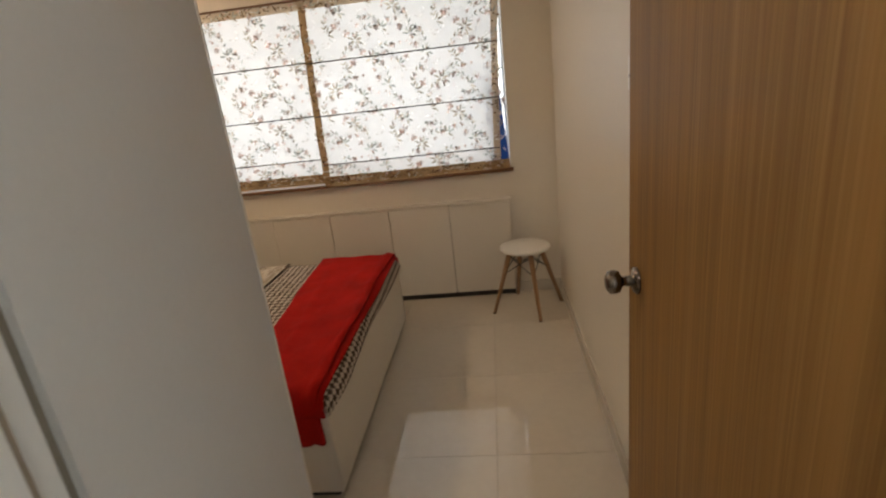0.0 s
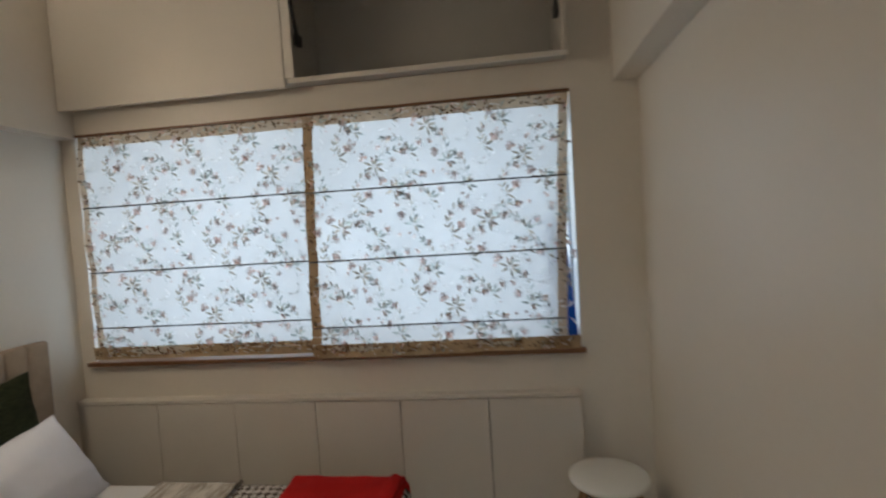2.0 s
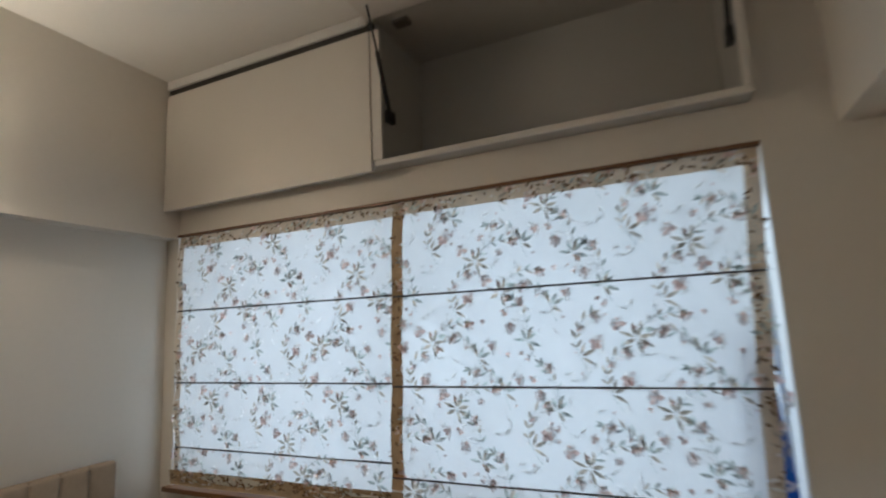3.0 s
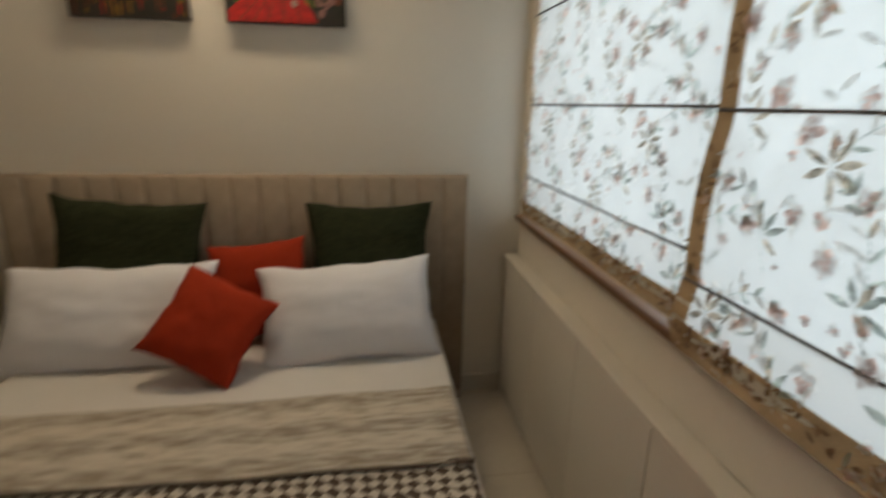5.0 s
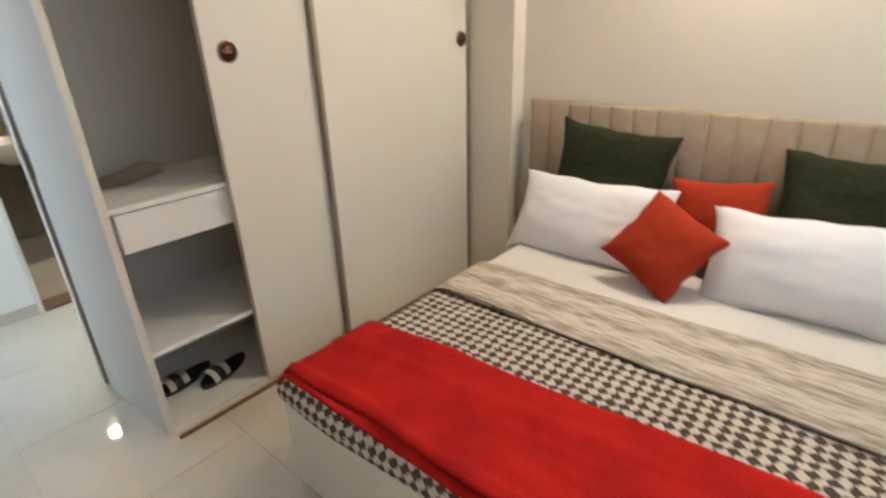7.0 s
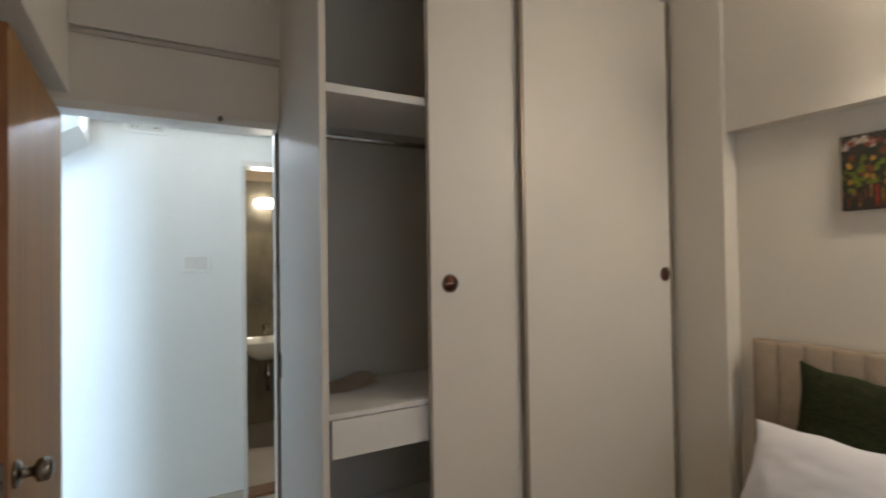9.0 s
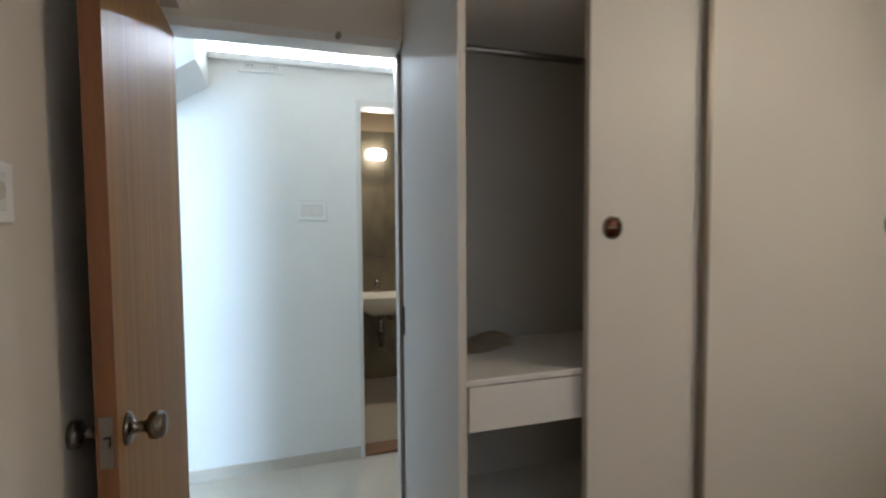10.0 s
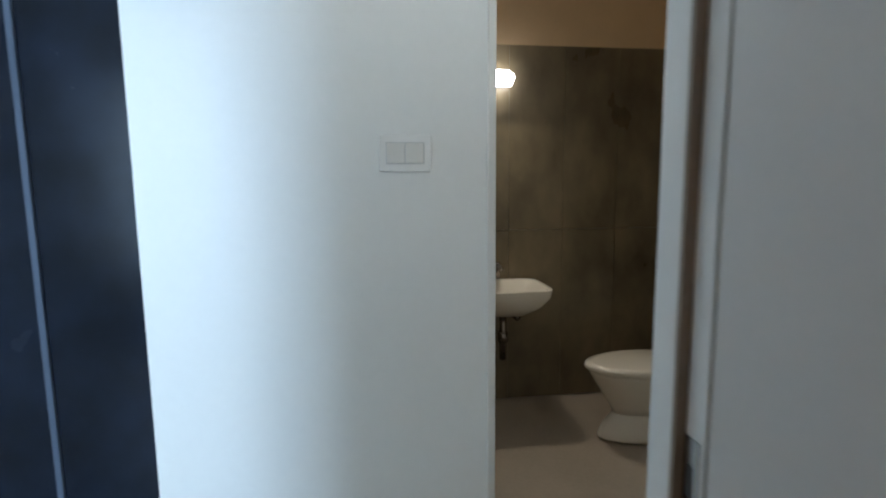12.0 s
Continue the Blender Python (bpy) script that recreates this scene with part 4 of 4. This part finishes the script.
# ---- pictures ----
def canvas(y0, y1, z0, z1, kind, label):
    th = thing("wall_picture", label, "picture", "canvas pictures over the bed")
    x = -2.872
    part("stretcher", boxes((-2.898, x, y0, y1, z0, z1), bevel=0.002), M_DARK, th, "dark canvas edge")
    cols = {"dark": (0.020, 0.022, 0.012), "green": (0.10, 0.13, 0.012), "yellow": (0.33, 0.17, 0.025), "red": (0.42, 0.012, 0.010), "rose": (0.24, 0.12, 0.10), "cream": (0.31, 0.26, 0.215), "brown": (0.14, 0.035, 0.012)}
    mats = {k: mat("paint_" + k, c, 0.6, var=0.45, scale=40, fine=150) for k, c in cols.items()}
    W, H = y1 - y0, z1 - z0
    bms = {k: bmesh.new() for k in cols}

    def dab(k, u, v, w, h, lift):
        cy, cz = y0 + u * W, z0 + v * H
        pts = []
        for i in range(7):
            a = 2 * math.pi * i / 7
            rr = random.uniform(0.75, 1.1)
            yy = min(y1 - 0.002, max(y0 + 0.002, cy + math.cos(a) * w * W * rr))
            zz = min(z1 - 0.002, max(z0 + 0.002, cz + math.sin(a) * h * H * rr))
            pts.append(bms[k].verts.new((x + lift, yy, zz)))
        bms[k].faces.new(pts)

    lift = [0.0015]

    def up():
        lift[0] += 0.000012
        return lift[0]
    for i in range(110):
        dab(random.choice(("dark", "brown", "dark", "green")), random.random(), random.uniform(0.2, 0.8), 0.03, 0.05, up())
    if kind == "market":
        for i in range(26):
            dab(random.choice(("cream", "rose", "brown", "cream")), random.random(), random.uniform(0.80, 0.98), 0.03, 0.04, up())
        for i in range(90):
            v = random.uniform(0.32, 0.68)
            dab(random.choice(("green", "yellow", "green", "dark")), random.random(), v, 0.025, 0.045, up())
        for i in range(44):
            dab(random.choice(("yellow", "red", "brown", "dark")), (i % 22) / 22 + 0.02, random.uniform(0.06, 0.24), 0.010, 0.10, up())
    else:
        for i in range(60):
            dab(random.choice(("cream", "rose", "brown")), random.uniform(0.0, 0.45), random.uniform(0.76, 0.97), 0.022, 0.045, up())
        for i in range(34):
            dab(random.choice(("yellow", "brown", "rose")), random.uniform(0.36, 0.72), random.uniform(0.66, 0.88), 0.018, 0.06, up())
        for i in range(40):
            dab("dark", random.uniform(0.0, 0.7), random.uniform(0.48, 0.64), 0.05, 0.05, up())
        for i in range(26):
            dab("dark", random.uniform(0.72, 0.98), random.uniform(0.5, 0.98), 0.045, 0.07, up())
        k = bms["red"]
        k.faces.new([k.verts.new((x + 0.0030, y0 + u * W, z0 + v * H)) for u, v in ((0.02, 0.02), (0.77, 0.02), (0.72, 0.16), (0.50, 0.60), (0.44, 0.60), (0.02, 0.14))])
        # seams that run up the awning to its ridge
        k = bms["brown"]
        for u0 in (0.10, 0.22, 0.34, 0.48, 0.62):
            k.faces.new([k.verts.new((x + 0.0032, y0 + u * W, z0 + v * H)) for u, v in ((u0, 0.03), (u0 + 0.012, 0.03), (0.475, 0.56), (0.470, 0.56))])
        lift[0] = 0.0034
        dab("cream", 0.57, 0.24, 0.03, 0.05, up())
        for i in range(20):
            dab(random.choice(("brown", "rose", "dark")), random.uniform(0.76, 0.97), random.uniform(0.08, 0.5), 0.035, 0.06, up())
    for k, b in bms.items():
        if len(b.verts):
            tagged(part("brushwork", b, mats[k], th), kind="stuff")
        else:
            b.free()


random.seed(11)
canvas(-1.715, -1.300, 1.655, 1.963, "market", "unframed canvas of green and yellow market stalls on the wall")
canvas(-1.168, -0.722, 1.655, 1.963, "tent", "unframed canvas with a red awning and dark trees on the wall")

# ---- tube light ----
tl = thing("tube_light", "lit white tube light on the beam over the headboard", "light")
part("batten", boxes((-2.775, -2.745, -1.48, -0.80, 2.235, 2.300), bevel=0.004), M_PLASTIC, tl)
part("tube", cyl((-2.73, -1.46, 2.265), (-2.73, -0.82, 2.265), 0.014), M_TUBE, tl, "glowing tube", True)


cv = thing("cove_light", "lit cool white strip above the passage cornice", "light")
part("strip", boxes((-1.64, -0.09, -4.055, -4.040, 2.312, 2.320)), M_COVE, cv, "glowing strip")

# ---- switches ----
def switch_plate(m, w, h, label, n):
    """A plate in the local x-z plane that looks along local -y."""
    th = thing("switch_plate", label, "switch")
    bm = boxes((-w / 2, w / 2, -0.010, 0.0, -h / 2, h / 2), bevel=0.003)
    part("plate", bm, M_PLASTIC, th)
    part("inset", boxes((-w * 0.37, w * 0.37, -0.0112, -0.0102, -h * 0.30, h * 0.30)), M_MODULE, th, "grey recessed module frame")
    iw = w * 0.72 / n
    for i in range(n):
        x = -w * 0.36 + iw * i
        part("rocker", boxes((x + 0.0015, x + iw - 0.0015, -0.014, -0.0113, -h * 0.27, h * 0.27), bevel=0.0015), M_LAM_W, th)
    th.matrix_world = m
    return th


sp = switch_plate(pose(0, -1.944, 1.450, 0, 0, -90), 0.223, 0.094, "white switch plate with socket and rockers on the bedroom wall", 4)
for hx, hz in ((-0.062, 0.012), (-0.074, -0.008), (-0.050, -0.008)):
    part("pin_hole", cyl((hx, -0.0146, hz), (hx, -0.0140, hz), 0.0045, seg=10), M_DARK, sp)
part("dimmer_knob", cyl((0.036, -0.014, 0), (0.036, -0.026, 0), 0.016, 0.013, 18), M_EDGE, sp, "grey dimmer knob")
switch_plate(pose(-0.593, -4.066, 1.474, 0, 0, 180), 0.158, 0.110, "white two-rocker switch plate on the passage wall", 2)
hp = switch_plate(pose(-0.34, -4.066, 2.262, 0, 0, 180), 0.232, 0.085, "white plate with two sockets high on the passage wall", 3)
for cx in (-0.056, 0.056):
    for hx, hz in ((cx, 0.012), (cx - 0.010, -0.008), (cx + 0.010, -0.008)):
        part("pin_hole", cyl((hx, -0.0146, hz), (hx, -0.0140, hz), 0.004, seg=10), M_DARK, hp)

# ---- bathroom ----
stone = thing("bath_wall_tiles", "dark brown stone-look tiles up to door height", "wall", kind="structure")
for i in range(5):
    for j in range(2):
        z0, z1 = (0.0, 1.095) if j == 0 else (1.098, 2.21)
        part("tile", boxes((-2.38 + 0.352 * i, -2.38 + 0.352 * (i + 1) - 0.002, -5.70, -5.56, z0, z1)), M_STONE, stone)
for i in range(4):
    y0 = -5.558 + 0.342 * i
    for z0, z1 in ((0.0, 1.095), (1.098, 2.21)):
        part("tile", boxes((-2.5, -2.38, y0, y0 + 0.340, z0, z1)), M_STONE, stone)
        part("tile", boxes((-0.72, -0.60, y0, y0 + 0.340, z0, z1)), M_STONE, stone)

ba = thing("wash_basin", "white ceramic wall basin with a chrome tap", "basin")
bm = bmesh.new()
prof = [(1.00, 0.000, 0.0), (1.0, 0.012, 0.0), (0.90, 0.006, 0.0), (0.80, -0.05, 0.0), (0.45, -0.11, 0.0), (0.05, -0.115, 0.0)]
out = [(1.00, 0.000), (0.97, -0.04), (0.78, -0.10), (0.45, -0.155), (0.05, -0.16)]
def basin_ring(k, dz):
    r = []
    for i in range(32):
        a = 2 * math.pi * i / 32
        c, s = math.cos(a), math.sin(a)
        e = 0.3
        x = math.copysign(abs(c) ** e, c) * 0.245 * k
        y = math.copysign(abs(s) ** e, s) * 0.20 * k
        r.append(bm.verts.new((-1.245 + x, -5.345 + y, 0.78 + dz)))
    return r
rings = [basin_ring(k, dz) for k, dz in reversed(out)] + [basin_ring(k, dz) for k, dz, _ in prof[1:]]
for a, b in zip(rings, rings[1:]):
    for i in range(32):
        bm.faces.new((a[i], a[(i + 1) % 32], b[(i + 1) % 32], b[i]))
bm.faces.new(rings[0][::-1])
bm.faces.new(rings[-1])
part("bowl", bm, M_CERAMIC, ba, "white ceramic bowl", True)
part("tap", cyl((-1.245, -5.52, 0.80), (-1.245, -5.52, 0.90), 0.018), M_STEEL, ba, "chrome pillar tap", True)
part("spout", cyl((-1.245, -5.52, 0.885), (-1.245, -5.41, 0.875), 0.011), M_STEEL, ba, "", True)
part("waste_pipe", cyl((-1.245, -5.38, 0.33), (-1.245, -5.38, 0.65), 0.02), M_STEEL, ba, "chrome waste pipe", True)
part("pipe_nut", cyl((-1.245, -5.38, 0.44), (-1.245, -5.38, 0.50), 0.03), M_STEEL, ba, "", True)
part("valve", cyl((-1.37, -5.555, 0.55), (-1.37, -5.50, 0.55), 0.02), M_STEEL, ba, "", True)

to = thing("toilet", "white ceramic toilet with closed lid", "toilet")
def oval(name, rows, label=""):
    bm = bmesh.new()
    rr = []
    for z, x0, x1, w in rows:
        r = []
        for i in range(36):
            a = 2 * math.pi * i / 36
            r.append(bm.verts.new(((x0 + x1) / 2 + (x1 - x0) / 2 * math.cos(a), -4.985 + w * math.sin(a) * (1 - 0.12 * math.cos(a)), z)))
        rr.append(r)
    for a, b in zip(rr, rr[1:]):
        for i in range(36):
            bm.faces.new((a[i], a[(i + 1) % 36], b[(i + 1) % 36], b[i]))
    bm.faces.new(rr[0][::-1])
    bm.faces.new(rr[-1])
    part(name, bm, M_CERAMIC, to, label, True)
oval("bowl", [(0.135, -2.22, -1.765, 0.085), (0.18, -2.22, -1.745, 0.105), (0.25, -2.22, -1.70, 0.14), (0.32, -2.22, -1.655, 0.168), (0.365, -2.22, -1.63, 0.18), (0.385, -2.22, -1.62, 0.18)])
oval("pedestal", [(0.0, -2.22, -1.685, 0.125), (0.015, -2.22, -1.68, 0.128), (0.08, -2.22, -1.71, 0.115), (0.125, -2.22, -1.75, 0.092), (0.14, -2.22, -1.77, 0.082)], "white ceramic foot of the toilet")
oval("lid", [(0.388, -2.21, -1.61, 0.185), (0.40, -2.21, -1.60, 0.19), (0.418, -2.21, -1.605, 0.185), (0.425, -2.20, -1.65, 0.16)])
part("cistern", boxes((-2.378, -2.20, -5.165, -4.805, 0.40, 0.78), bevel=0.02), M_CERAMIC, to)

bl = thing("bath_lamp", "lit lamp on the wall over the basin", "light")
part("shade", lathe([(0.02, -0.04), (0.070, -0.035), (0.088, 0.0), (0.085, 0.03), (0.055, 0.05), (0.01, 0.055)], pose(-1.25, -5.50, 1.995) @ Matrix.Diagonal((1, 0.5, 1, 1))), M_BULB, bl, "glowing white shade", True)
part("base", boxes((-1.29, -1.21, -5.56, -5.54, 1.96, 2.03), bevel=0.004), M_STEEL, bl)


# ---- slippers on the wardrobe floor ----
def slipper(m, label):
    th = thing("slipper", label, "shoe", "slippers in the wardrobe")
    bm = bmesh.new()
    r = [[], []]
    for i in range(24):
        a = 2 * math.pi * i / 24
        x, y = 0.13 * math.cos(a), 0.045 * math.sin(a) * (1 + 0.2 * math.cos(a))
        r[0].append(bm.verts.new((x, y, 0)))
        r[1].append(bm.verts.new((x, y, 0.022)))
    for i in range(24):
        bm.faces.new((r[0][i], r[0][(i + 1) % 24], r[1][(i + 1) % 24], r[1][i]))
    bm.faces.new(r[0][::-1])
    bm.faces.new(r[1])
    part("sole", bm, M_BLACK, th, "black sole")
    for k, (x, mm) in enumerate(((0.02, M_EDGE), (0.055, M_BLACK), (0.085, M_EDGE))):
        bm = bmesh.new()
        prev = None
        for i in range(11):
            a = math.pi * i / 10
            row = [bm.verts.new((x + q, 0.047 * math.cos(a), 0.02 + 0.045 * math.sin(a))) for q in (-0.014, 0.014)]
            if prev:
                bm.faces.new((prev[0], prev[1], row[1], row[0]))
            prev = row
        part("strap", bm, mm, th, "", True)
    th.matrix_world = m


slipper(pose(-1.08, -2.74, 0.031, 0, 0, 12), "black and white striped slipper on the wardrobe floor")
slipper(pose(-1.22, -2.66, 0.031, 0, 0, 20), "black and white striped slipper beside its pair")

# ---- floor tiles ----
T = 0.6
shared = {}
x = -0.49 - T * 5
while x < 3.0:
    y = -1.67 - T * 5
    while y < 0.03:
        x0, x1, y0, y1 = max(x, -3.0) + 0.001, min(x + T, 2.9) - 0.001, max(y, -4.13) + 0.001, min(y + T, 0.03) - 0.001
        if x1 - x0 > 0.02 and y1 - y0 > 0.02:
            key = (round(x1 - x0, 3), round(y1 - y0, 3))
            if key not in shared:
                b = boxes((0, key[0], 0, key[1], -0.02, 0.0), bevel=0.0008)
                me = bpy.data.meshes.new("tile")
                bmesh.ops.recalc_face_normals(b, faces=b.faces)
                b.to_mesh(me)
                b.free()
                me.materials.append(M_TILE)
                shared[key] = me
            t = new("tile", shared[key])
            t.location = (x0, y0, 0)
            t.parent = floor
        y += T
    x += T
